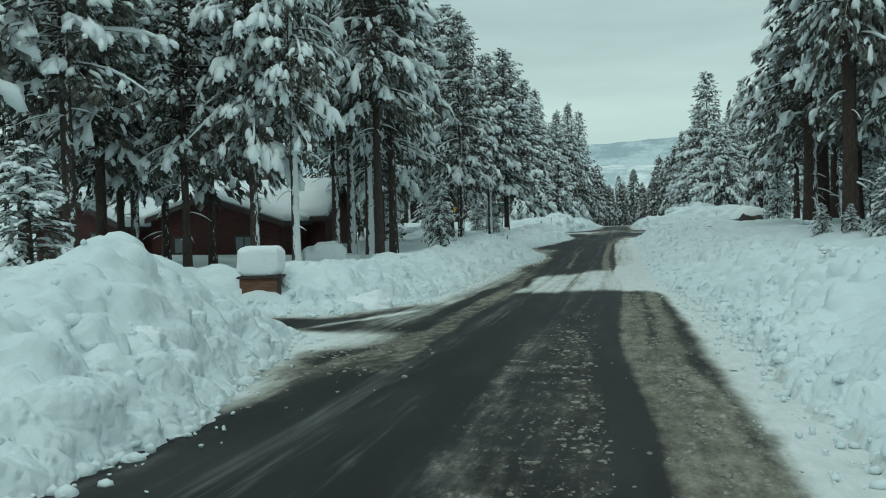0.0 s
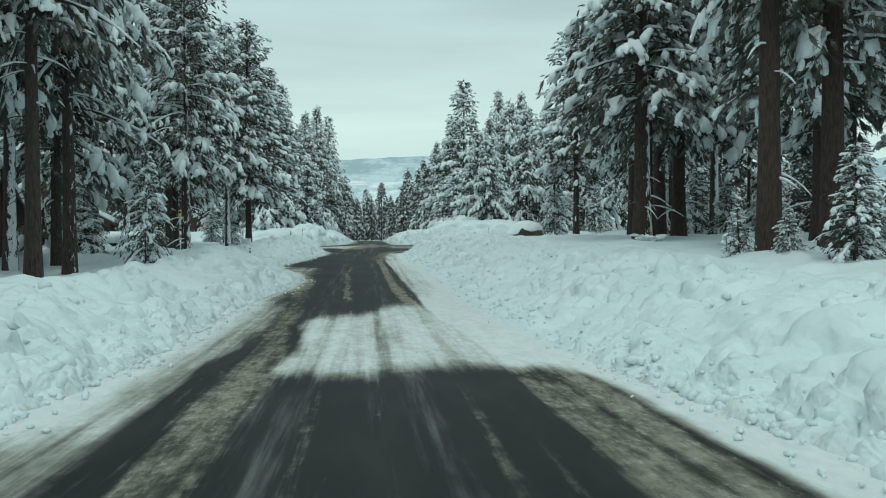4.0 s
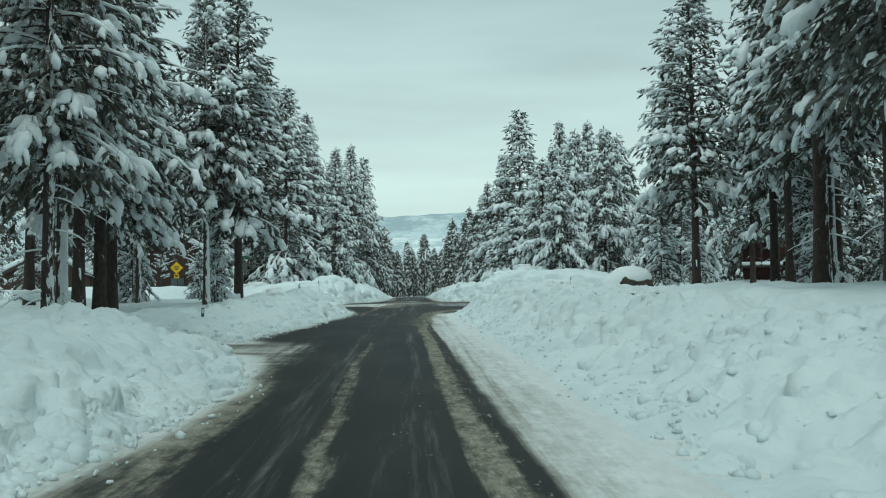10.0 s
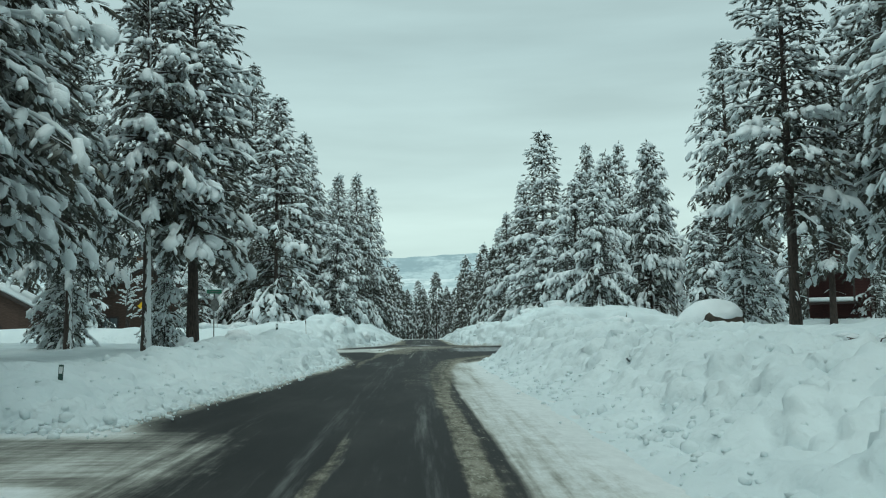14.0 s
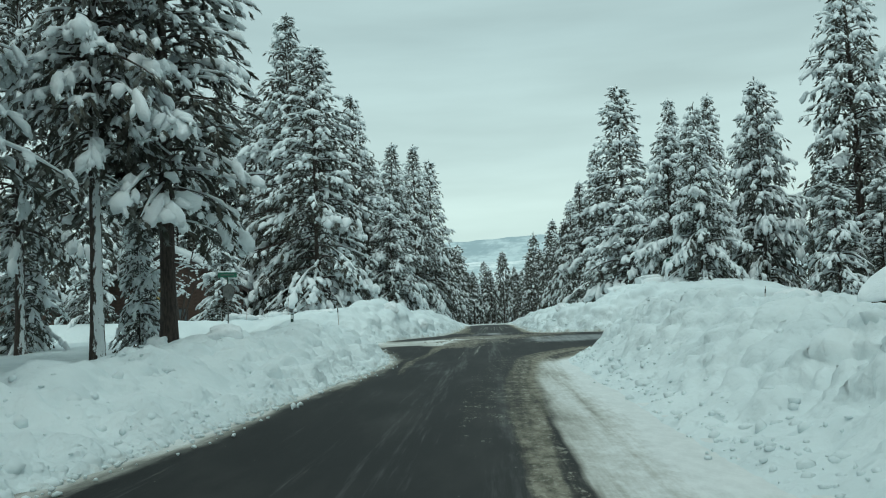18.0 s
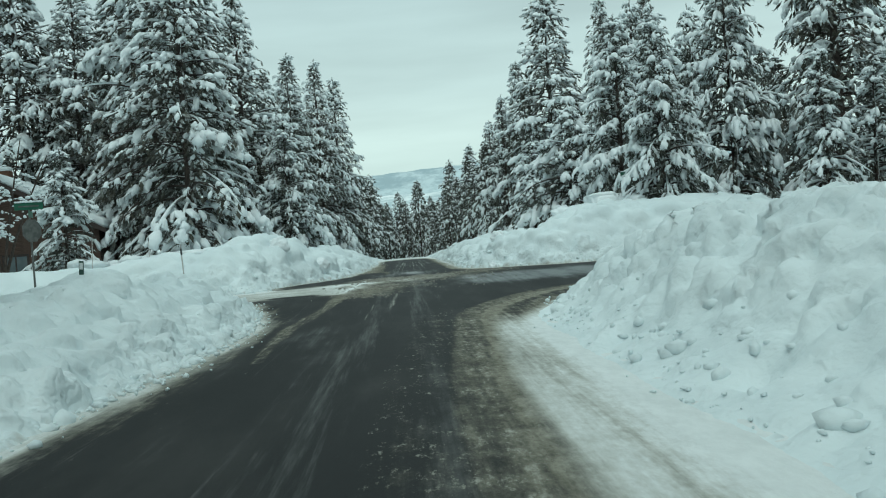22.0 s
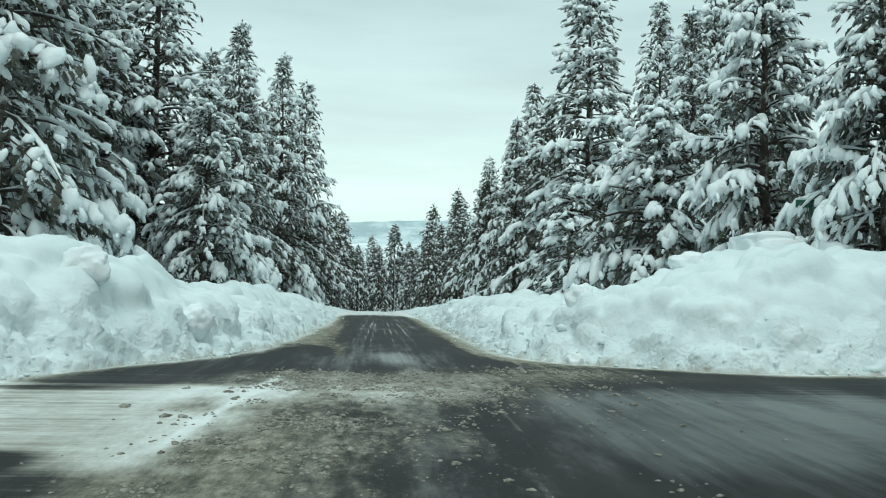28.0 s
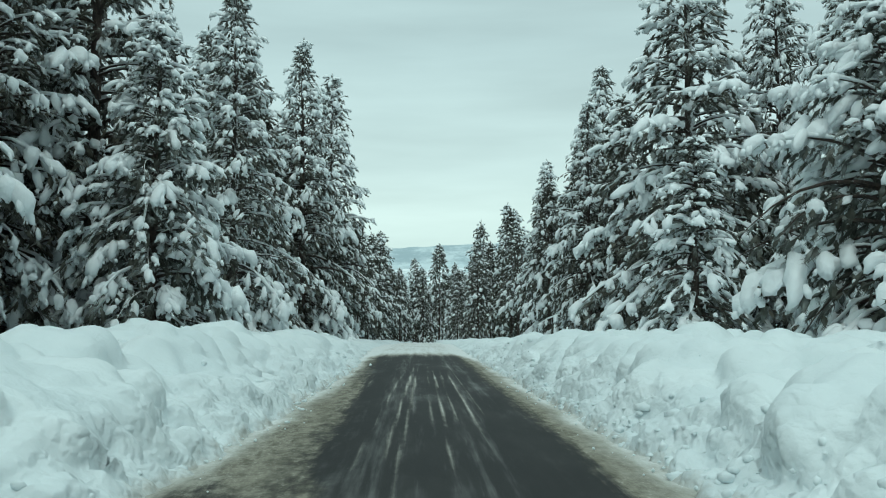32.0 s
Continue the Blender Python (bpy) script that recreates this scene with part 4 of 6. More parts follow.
                    size.append(tuft * r.uniform(0.8, 1.3) * (1.0 - 0.38 * t))
                    load.append(-1.0)
        z += max(0.09, 0.42 * whorl * r.uniform(0.7, 1.3) * (1 - 0.45 * t))
    for dz, a in ((0.0, 0.0), (-0.15, 2.1), (-0.25, 4.2), (-0.4, 1.0)):
        centres.append(np.array([*at(height), height + dz - 0.1]))
        along.append((a, 1.35 if dz == 0 else 0.7))
        size.append(tuft * 0.6)
        load.append(0.5)
    if dead:
        for _ in range(int(9 * crown_base * height / 6)):
            z = r.uniform(0.25 * crown_base, crown_base * 1.1) * height
            a, ln = r.uniform(0, 6.28), r.uniform(0.5, 0.5 * radius + 0.4)
            out = np.stack([np.cos(a) * ln * s, np.sin(a) * ln * s, ln * (0.1 * s - 0.4 * s**2)], 1)
            out[:, :2] += at(z)
            out[:, 2] += z
            paths.append(out)
            rads.append(np.linspace(0.026, 0.006, 6))
            if r.random() < 0.6:
                sleeves.append(out + np.array([0, 0, 0.025]))
                sleeve_r.append(np.array([0.02, 0.035, 0.04, 0.04, 0.03, 0.01]) * r.uniform(0.6, 1.3, 6))
    v, f = limb_mesh(np.array(paths), np.array(rads), 4 if fine else 3)
    put("branchwork", raw_mesh("branchwork", v, f), M_bark, root)["kind"] = "stuff"
    centres, along, size, load = np.array(centres), np.array(along), np.array(size), np.array(load)
    ca, sa, cp, sp = np.cos(along[:, 0]), np.sin(along[:, 0]), np.cos(along[:, 1]), np.sin(along[:, 1])
    fwd = np.stack([ca * cp, sa * cp, sp], 1)
    sid = np.stack([-sa, ca, 0 * sa], 1)
    frames = np.stack([fwd, sid, np.cross(fwd, sid)], 1)
    vs, fs, base = [], [], 0
    kinds = [tuft_template(r, blades, 0.40, blade_width, 0.17 if fine else 0.24) for _ in range(6)]
    which = r.integers(0, 6, len(centres))
    for w in range(6):
        sel = which == w
        v, f = stamp(*kinds[w], centres[sel], frames[sel], np.repeat(size[sel, None], 3, 1) * np.array([1.0, 1.0, 0.9]))
        vs.append(v), fs.append(f + base)
        base += len(v)
    put("foliage", raw_mesh("foliage", np.concatenate(vs), np.concatenate(fs), False), needles or M_needle, root)["kind"] = "stuff"
    # a finger of snow bent over each laden spray
    sel = (load > 0) & (r.random(len(centres)) < snow_share * np.clip(0.1 + 0.9 * load, 0, 1.5))
    c, fr, sz, ld = centres[sel], frames[sel], size[sel], np.clip(load[sel], 0.35, 1.9)
    tv, tf = ICO[blob]
    n = len(c)
    ph = r.uniform(0, 6.28, (n, 3))
    wave = 0.16 * np.sin(3.1 * tv[None, :, 0] + ph[:, None, 0]) + 0.16 * np.sin(4.9 * tv[None, :, 1] + 3.2 * tv[None, :, 0] + ph[:, None, 1]) + 0.13 * np.sin(6.2 * tv[None, :, 2] + 5.7 * tv[None, :, 0] + ph[:, None, 2])
    shape = tv[None] * (1 + wave[..., None])
    shape[:, :, 2] -= r.uniform(0.3, 1.1, (n, 1)) * np.maximum(tv[None, :, 0], 0) ** 2 + 0.35 * tv[None, :, 1] ** 2
    grow = (ld**0.55)[:, None]
    body = np.stack([sz * r.uniform(0.30, 0.50, n), sz * r.uniform(0.15, 0.27, n), sz * r.uniform(0.12, 0.20, n)], 1) * snow_size * grow
    seat = c + fr[:, 0] * (sz * r.uniform(0.35, 0.65, n))[:, None] + fr[:, 2] * (sz * 0.10)[:, None] + np.array([0, 0, 1.0]) * (0.03 + body[:, 2:3] * 0.35)
    v, f = stamp(shape, tf, seat, fr, body)
    vs, fs, base = [v], [f], len(v)
    tv, tf = ICO[1]
    for side in ((-0.9, 0.15, 0.9) if fine else ()):  # small lobes hanging from its rim
        m = r.random(n) < 0.75
        k = int(m.sum())
        spot = seat[m] + fr[m, 0] * (body[m, 0] * r.uniform(-0.3, 0.9, k))[:, None] + fr[m, 1] * (side * body[m, 1])[:, None] - np.array([0, 0, 1.0]) * (body[m, 2] * r.uniform(0.5, 1.6, k))[:, None]
        f0 = fr[m, 0] * 0.5 + fr[m, 1] * (0.5 * side) - np.array([0, 0, 1.0]) * r.uniform(0.5, 1.4, (k, 1))
        f0 /= np.linalg.norm(f0, axis=1, keepdims=True)
        f1 = np.cross(np.array([0.3, 0.1, 1.0]), f0)
        f1 /= np.linalg.norm(f1, axis=1, keepdims=True) + 1e-6
        v, f = stamp(tv[None] * (1 + r.normal(0, 0.08, (k, len(tv), 1))), tf, spot, np.stack([f0, f1, np.cross(f0, f1)], 1), body[m, 0:1] * np.stack([r.uniform(0.25, 0.55, k), r.uniform(0.14, 0.26, k), r.uniform(0.12, 0.22, k)], 1))
        vs.append(v), fs.append(f + base)
        base += len(v)
    # a dusting on the other sprays
    rest = ~sel & (r.random(len(centres)) < np.where(load > 0, 0.75, 0.32) * dust)
    c, fr, sz = centres[rest], frames[rest], size[rest]
    k = len(c)
    v, f = stamp(OCTA[0][None] * (1 + r.normal(0, 0.2, (k, 6, 1))), OCTA[1], c + fr[:, 0] * (sz * r.uniform(0.3, 0.8, k))[:, None] + np.array([0, 0, 1.0]) * (sz * 0.10)[:, None], fr, sz[:, None] * np.stack([r.uniform(0.16, 0.36, k), r.uniform(0.06, 0.13, k), r.uniform(0.04, 0.08, k)], 1))
    vs.append(v), fs.append(f + base)
    base += len(v)
    if sleeves:
        sv, sf = limb_mesh(np.array(sleeves), np.array(sleeve_r), 5)
        sf = np.concatenate([sf[:, [0, 1, 2]], sf[:, [0, 2, 3]]])
        vs.append(sv), fs.append(sf + base)
    put("snow", raw_mesh("snow", np.concatenate(vs), np.concatenate(fs)), M_snow, root)["kind"] = "stuff"
    return root


def conifer_kinds():
    kinds = {}
    for i in range(3):  # tall pines with a bare lower trunk
        kinds["tall", i] = conifer(100 + i, 22.0, 0.26 + 0.05 * i, 4.2, 0.25, 0.75, 0.36, 0.62, 26, 1.45, 0.60, 0.36, 0.65, power=0.64)
    for i in range(3):  # red-barked big pines
        kinds["big", i] = conifer(120 + i, 24.0, 0.26 + 0.05 * i, 4.3, 0.40, 0.80, 0.36, 0.64, 26, 1.45, 0.50, 0.34, 0.60, power=0.66, bark=M_bark_red)
    for i in range(3):  # full-crowned conifers
        kinds["full", i] = conifer(140 + i, 22.0, 0.05, 5.3, 0.30, 0.80, 0.40, 0.66, 24, 1.40, 0.74, 0.50, 0.80, power=0.80, ragged=0.25)
    for i in range(2):  # young firs
        kinds["fir", i] = conifer(160 + i, 8.0, 0.03, 2.1, 0.11, 0.50, 0.26, 0.40, 20, 1.35, 0.70, 0.60, 0.75, power=0.9, dead=False, needles=M_needle_fir, lift=0.10, ragged=0.2)
    for i in range(2):  # heavily laden
        kinds["laden", i] = conifer(170 + i, 13.0, 0.04, 4.2, 0.22, 0.60, 0.27, 0.54, 26, 1.45, 0.85, 0.58, 0.75, power=0.82, needles=M_needle_fir, lift=0.10, ragged=0.3)
    # broad young conifer smothered in great clumps
    kinds["heavy", 0] = conifer(176, 9.0, 0.05, 4.0, 0.20, 0.58, 0.32, 0.56, 26, 1.80, 0.95, 0.60, 0.75, power=0.80, needles=M_needle_fir, lift=0.10, ragged=0.35)
    for i in range(3):  # far pines
        kinds["far", i] = conifer(180 + i, 20.0, 0.28, 4.2, 0.26, 1.1, 0.75, 1.0, 8, 1.25, 0.66, 0.42, 0.7, power=0.75, dead=False, blob=1, blade_width=0.06, fine=False)
    for i in range(2):  # far full
        kinds["farfull", i] = conifer(190 + i, 20.0, 0.08, 4.8, 0.26, 1.1, 0.75, 1.0, 8, 1.25, 0.74, 0.48, 0.75, power=0.85, dead=False, blob=1, blade_width=0.06, fine=False)
    return kinds


KINDS = conifer_kinds()
FULL = {"tall": 22.0, "big": 24.0, "full": 22.0, "fir": 8.0, "laden": 13.0, "heavy": 9.0, "far": 20.0, "farfull": 20.0}
TREE_LABEL = {
    "tall": "tall pine with bare trunk and snow-laden crown", "big": "big red-barked pine with snow on its branches", "full": "full conifer with snow on every drooping branch",
    "fir": "young fir weighed down with fresh snow", "laden": "bushy conifer bent under heavy snow clumps", "heavy": "broad young conifer smothered in great snow clumps", "far": "distant pine dusted with snow", "farfull": "distant full conifer covered in snow"}
first_use = {}
tree_rng = random.Random(9)


def plant(kind, x, y, top=None, height=None, wide=1.0, variant=None, sink=0.0):
    """One tree on the snow; top is the height of its tip in the world."""
    z = place_z(x, y) - sink
    h = height if height else top - z
    v = variant if variant is not None else tree_rng.randrange(sum(1 for k in KINDS if k[0] == kind))
    s = h / FULL[kind]
    m = Matrix.Translation((x, y, z)) @ Matrix.Rotation(tree_rng.uniform(0, 6.28), 4, "Z") @ Matrix.Diagonal((s * wide, s * wide, s, 1))
    proto = KINDS[kind, v]
    if (kind, v) not in first_use:
        first_use[kind, v] = True
        proto.matrix_basis = Matrix.Identity(4)
    ob = copy_thing(proto, m)
    ob.name = {"fir": "fir_tree", "laden": "fir_tree", "heavy": "fir_tree"}.get(kind, "pine_tree")
    return tagged(ob, TREE_LABEL[kind], "tree", "snowy roadside trees")


TREES = [
    # left of the road, first stretch
    ("tall", -15.2, 29.5, 15, 1.0), ("tall", -10.3, 29.5, 20, 0.75), ("tall", -10.95, 42.75, 22, 0.9), ("tall", -9.4, 42.0, 21, 0.9), ("tall", -8.7, 36.6, 21, 0.85), ("tall", -13.5, 47.5, 22, 1.0),
    ("tall", -13.0, 43.0, 20, 1.0), ("fir", -6.6, 41.2, 4.0, 1.0), ("tall", -8.0, 55.5, 16.5, 0.9), ("tall", -8.6, 58.0, 17, 0.9), ("tall", -12.5, 50.0, 19, 1.0), ("tall", -15.0, 60.0, 20, 1.0),
    ("tall", -17.0, 24.0, 20, 1.1), ("fir", -10.8, 13.2, 4.4, 1.5), ("full", -27.0, 140.0, 27, 1.1), ("tall", -28.0, 122.0, 24, 1.1), ("tall", -22.5, 139.0, 22, 1.0), ("tall", -21.0, 34.0, 18, 0.9), ("tall", -12.1, 29.5, 20, 0.8), ("tall", -21.9, 40.0, 17, 1.1), ("tall", -23.4, 30.0, 20, 1.0), ("tall", -19.5, 30.0, 21, 1.0), ("tall", -22.0, 37.0, 18, 1.1),
    # left, middle
    ("tall", -11.2, 66.5, 18, 1.1), ("tall", -12.4, 74.0, 19, 1.1), ("tall", -11.6, 70.0, 20, 1.1), ("tall", -14.5, 79.0, 19, 1.1), ("tall", -10.2, 83.6, 18, 0.9), ("tall", -8.8, 85.7, 18.5, 1.15), ("tall", -15.9, 90.0, 17, 0.9),
    ("fir", -10.7, 88.2, 5.2, 0.9), ("fir", -16.8, 92.0, 6.5, 1.1), ("fir", -15.5, 64.0, 4, 1.5),
    ("full", -14.5, 130.8, 26, 1.0), ("full", -11.0, 123.5, 21, 1.15), ("fir", -17.5, 121.0, 7.5, 1.2), ("fir", -23.0, 112.0, 7, 1.2), ("fir", -13.6, 96.5, 3.4, 1.3), ("fir", -19.2, 96.8, 4.6, 1.2), ("fir", -25.0, 96.0, 5.5, 1.2), ("fir", -29.5, 99.0, 5.0, 1.3),
    # left, after the crossing
    ("laden", -7.4, 140.0, 11.5, 1.0), ("full", -11.2, 145.0, 22.5, 1.0), ("full", -13.5, 141.5, 19, 1.0), ("full", -8.9, 161.0, 21, 1.0), ("full", -8.3, 186.6, 26, 0.9), ("full", -6.5, 193.5, 25, 0.9),
    ("tall", -14.9, 146.0, 20, 1.0), ("full", -13.0, 172.0, 22, 1.0), ("tall", -17.0, 152.0, 22, 1.1), ("full", -15.5, 134.0, 24, 1.0), ("full", -20.0, 141.0, 22, 1.1),
    # right, first stretch
    ("big", 12.2, 34.0, 25, 0.75), ("big", 14.6, 35.0, 23, 0.9), ("fir", 12.7, 30.4, 2.9, 1.3), ("fir", 13.3, 26.0, 2.7, 1.5), ("fir", 10.9, 33.0, 1.3, 1.6), ("fir", 11.7, 31.8, 1.1, 1.7), ("big", 15.5, 55.5, 24, 1.0), ("big", 18.0, 57.5, 22, 1.0),
    ("big", 19.3, 64.6, 23, 1.0), ("big", 19.6, 71.2, 23, 0.9), ("tall", 23.2, 82.8, 21, 1.0), ("tall", 27.4, 85.6, 21, 1.0), ("tall", 20.0, 89.8, 19.5, 1.2), ("big", 13.9, 51.0, 24, 1.0),
    ("big", 18.5, 43.0, 22, 1.0), ("big", 17.0, 28.0, 22, 1.0), ("fir", 18.8, 93.5, 6, 1.2), ("fir", 25.5, 84.0, 5, 1.3), ("fir", 26.0, 76.0, 5, 1.3), ("fir", 29.0, 70.0, 6, 1.3), ("fir", 31.0, 62.0, 6, 1.3), ("fir", 34.0, 80.0, 7, 1.3), ("fir", 21.5, 59.5, 3.2, 1.4), ("fir", 29.0, 53.0, 6, 1.3), ("fir", 27.0, 45.0, 5, 1.4), ("fir", 31.0, 94.0, 6.5, 1.2), ("tall", 30.0, 97.0, 21, 1.0), ("tall", 22.3, 76.0, 23, 1.1), ("tall", 24.6, 69.0, 23, 1.1), ("tall", 23.5, 59.0, 24, 1.1), ("tall", 25.5, 90.5, 22, 1.1), ("tall", 23.0, 49.0, 24, 1.1), ("tall", 24.0, 40.0, 23, 1.1), ("fir", 14.5, 20.0, 5.5, 1.3),
    # right, crossing and after
    ("laden", 16.2, 119.5, 11.0, 0.9), ("laden", 21.6, 123.0, 16, 0.8), ("full", 17.9, 163.0, 27.0, 1.18), ("full", 24.2, 165.0, 25.5, 0.8), ("full", 26.9, 157.7, 24, 0.8), ("laden", 24.2, 153.2, 22.0, 0.75), ("laden", 31.0, 157.5, 22, 0.75),
    ("heavy", 13.4, 132.3, 8.9, 1.1), ("fir", 12.8, 146.5, 8.6, 1.3), ("laden", 15.6, 126.5, 13.6, 0.9), ("full", 29.5, 125.5, 26, 1.0), ("full", 18.2, 189.0, 24.5, 0.9), ("full", 16.4, 211.0, 20.5, 1.0),
    ("farfull", 17.9, 269.0, 24, 0.8), ("far", 13.7, 277.0, 22, 0.8), ("full", 14.2, 176.0, 18, 0.9), ("full", 20.0, 146.0, 18, 1.0), ("fir", 24.5, 117.5, 9, 1.1), ("fir", 28.0, 119.0, 9, 1.1), ("tall", 33.0, 113.5, 20, 1.1), ("fir", 28.4, 115.1, 5.6, 1.2), ("fir", 43.0, 126.4, 7.2, 1.1),
]
for kind, x, y, h, w in TREES:
    plant(kind, x, y, height=h, wide=w)

# rows that close the view down the road
for k in range(34):
    y = 172 + k * 4.2
    plant(tree_rng.choice(["farfull", "far"]), -9.5 - tree_rng.uniform(0, 5) + 0.055 * (y - 172) * (y > 190), y, height=tree_rng.uniform(15, 22) * np.interp(y, [170, 320], [1, 0.75]), wide=1.0)
    plant(tree_rng.choice(["farfull", "far"]), 13.5 + tree_rng.uniform(0, 7) - 0.03 * (y - 172), y + 2, height=tree_rng.uniform(13, 19) * np.interp(y, [170, 320], [1, 0.85]), wide=0.9)
for k in range(64):
    plant(tree_rng.choice(["far", "far", "farfull"]), -22 + k * 0.95 + tree_rng.uniform(-1, 1), tree_rng.uniform(258, 345), height=tree_rng.uniform(11, 15.0), wide=0.8)

def in_cabin_view(x, y):
    """The clear line between the trunks to the cabin on the right."""
    return 40 < y < 127 and any(abs(x - 1.5 - 38 * (y - a) / (129 - a)) < 2.8 for a in (32, 41, 50))


# the woods behind, thick to either side
CLEAR = [(-26, 50, 17, 9), (37, 124, 9, 9), (-27, 117, 12, 14)]
spots = [(x, y) for _, x, y, _, _ in TREES]
for _ in range(4000):
    if len(spots) > len(TREES) + 130:
        break
    x, y = tree_rng.uniform(-62, 66), tree_rng.uniform(-4, 330)
    if y < 235 and (-13.5 - max(0, (80 - y)) * 0.06 < x < np.interp(y, [0, 60, 100, 150, 235], [20, 26, 33, 30, 22])):
        continue
    if -13 < x < 22 and y < 250:
        continue
    if in_cabin_view(x, y) or abs(y - 104) < 6.5 or any(abs(x - cx) < sx and abs(y - cy) < sy for cx, cy, sx, sy in CLEAR):
        continue
    if any((x - a) ** 2 + (y - b) ** 2 < 3.6**2 for a, b in spots):
        continue
    spots.append((x, y))
    plant(tree_rng.choice(["far", "far", "farfull"]), x, y, height=tree_rng.uniform(15, 23) if y < 240 else tree_rng.uniform(10, 19), wide=tree_rng.uniform(0.85, 1.15))
for k in range(54):  # young growth behind the trunks
    x, y = (tree_rng.uniform(25, 46), tree_rng.uniform(38, 100)) if k < 42 else (tree_rng.uniform(-38, -24), tree_rng.uniform(62, 92))
    if in_cabin_view(x, y):
        continue
    plant("fir" if k % 2 else "farfull", x, y, height=tree_rng.uniform(4, 9.5), wide=1.25)
for x, y, h in [(41, 150, 20), (46, 145, 21), (51, 149, 20), (56, 143, 22), (48, 138, 18), (52, 133, 19), (62, 138, 21)]:
    plant("farfull", x, y, height=h, wide=1.2)
for proto in KINDS.values():
    for ob in list(proto.children_recursive) + [proto]:
        bpy.data.objects.remove(ob)


# ---- houses ----
def gable_prism(bm, w, d, z0, z1, zp, thick, over=0.0, bevel=0.0):
    """A roof slab: two slopes along y, w wide, d deep, eaves at z0, ridge at zp."""
    hw, hd = w / 2 + over, d / 2 + over
    drop = (zp - z0) * over / (w / 2) if over else 0
    prof = [(-hw, z0 - drop), (0, zp), (hw, z0 - drop), (hw, z0 - drop + thick), (0, zp + thick), (-hw, z0 - drop + thick)]
    a = [bm.verts.new((x, -hd, z)) for x, z in prof]
    b = [bm.verts.new((x, hd, z)) for x, z in prof]
    n = len(prof)
    for k in range(n):
        bm.faces.new((a[k], a[(k + 1) % n], b[(k + 1) % n], b[k]))
    for p, flip in ((a, True), (b, False)):
        for q in ((0, 1, 4, 5), (1, 2, 3, 4)):
            bm.faces.new([p[i] for i in (q if flip else q[::-1])])
    bmesh.ops.recalc_face_normals(bm, faces=bm.faces[:])
    if bevel:
        bmesh.ops.bevel(bm, geom=[e for e in bm.edges if e.calc_face_angle(0) > 0.3], offset=bevel, segments=3, affect="EDGES", profile=0.5)
    return bm


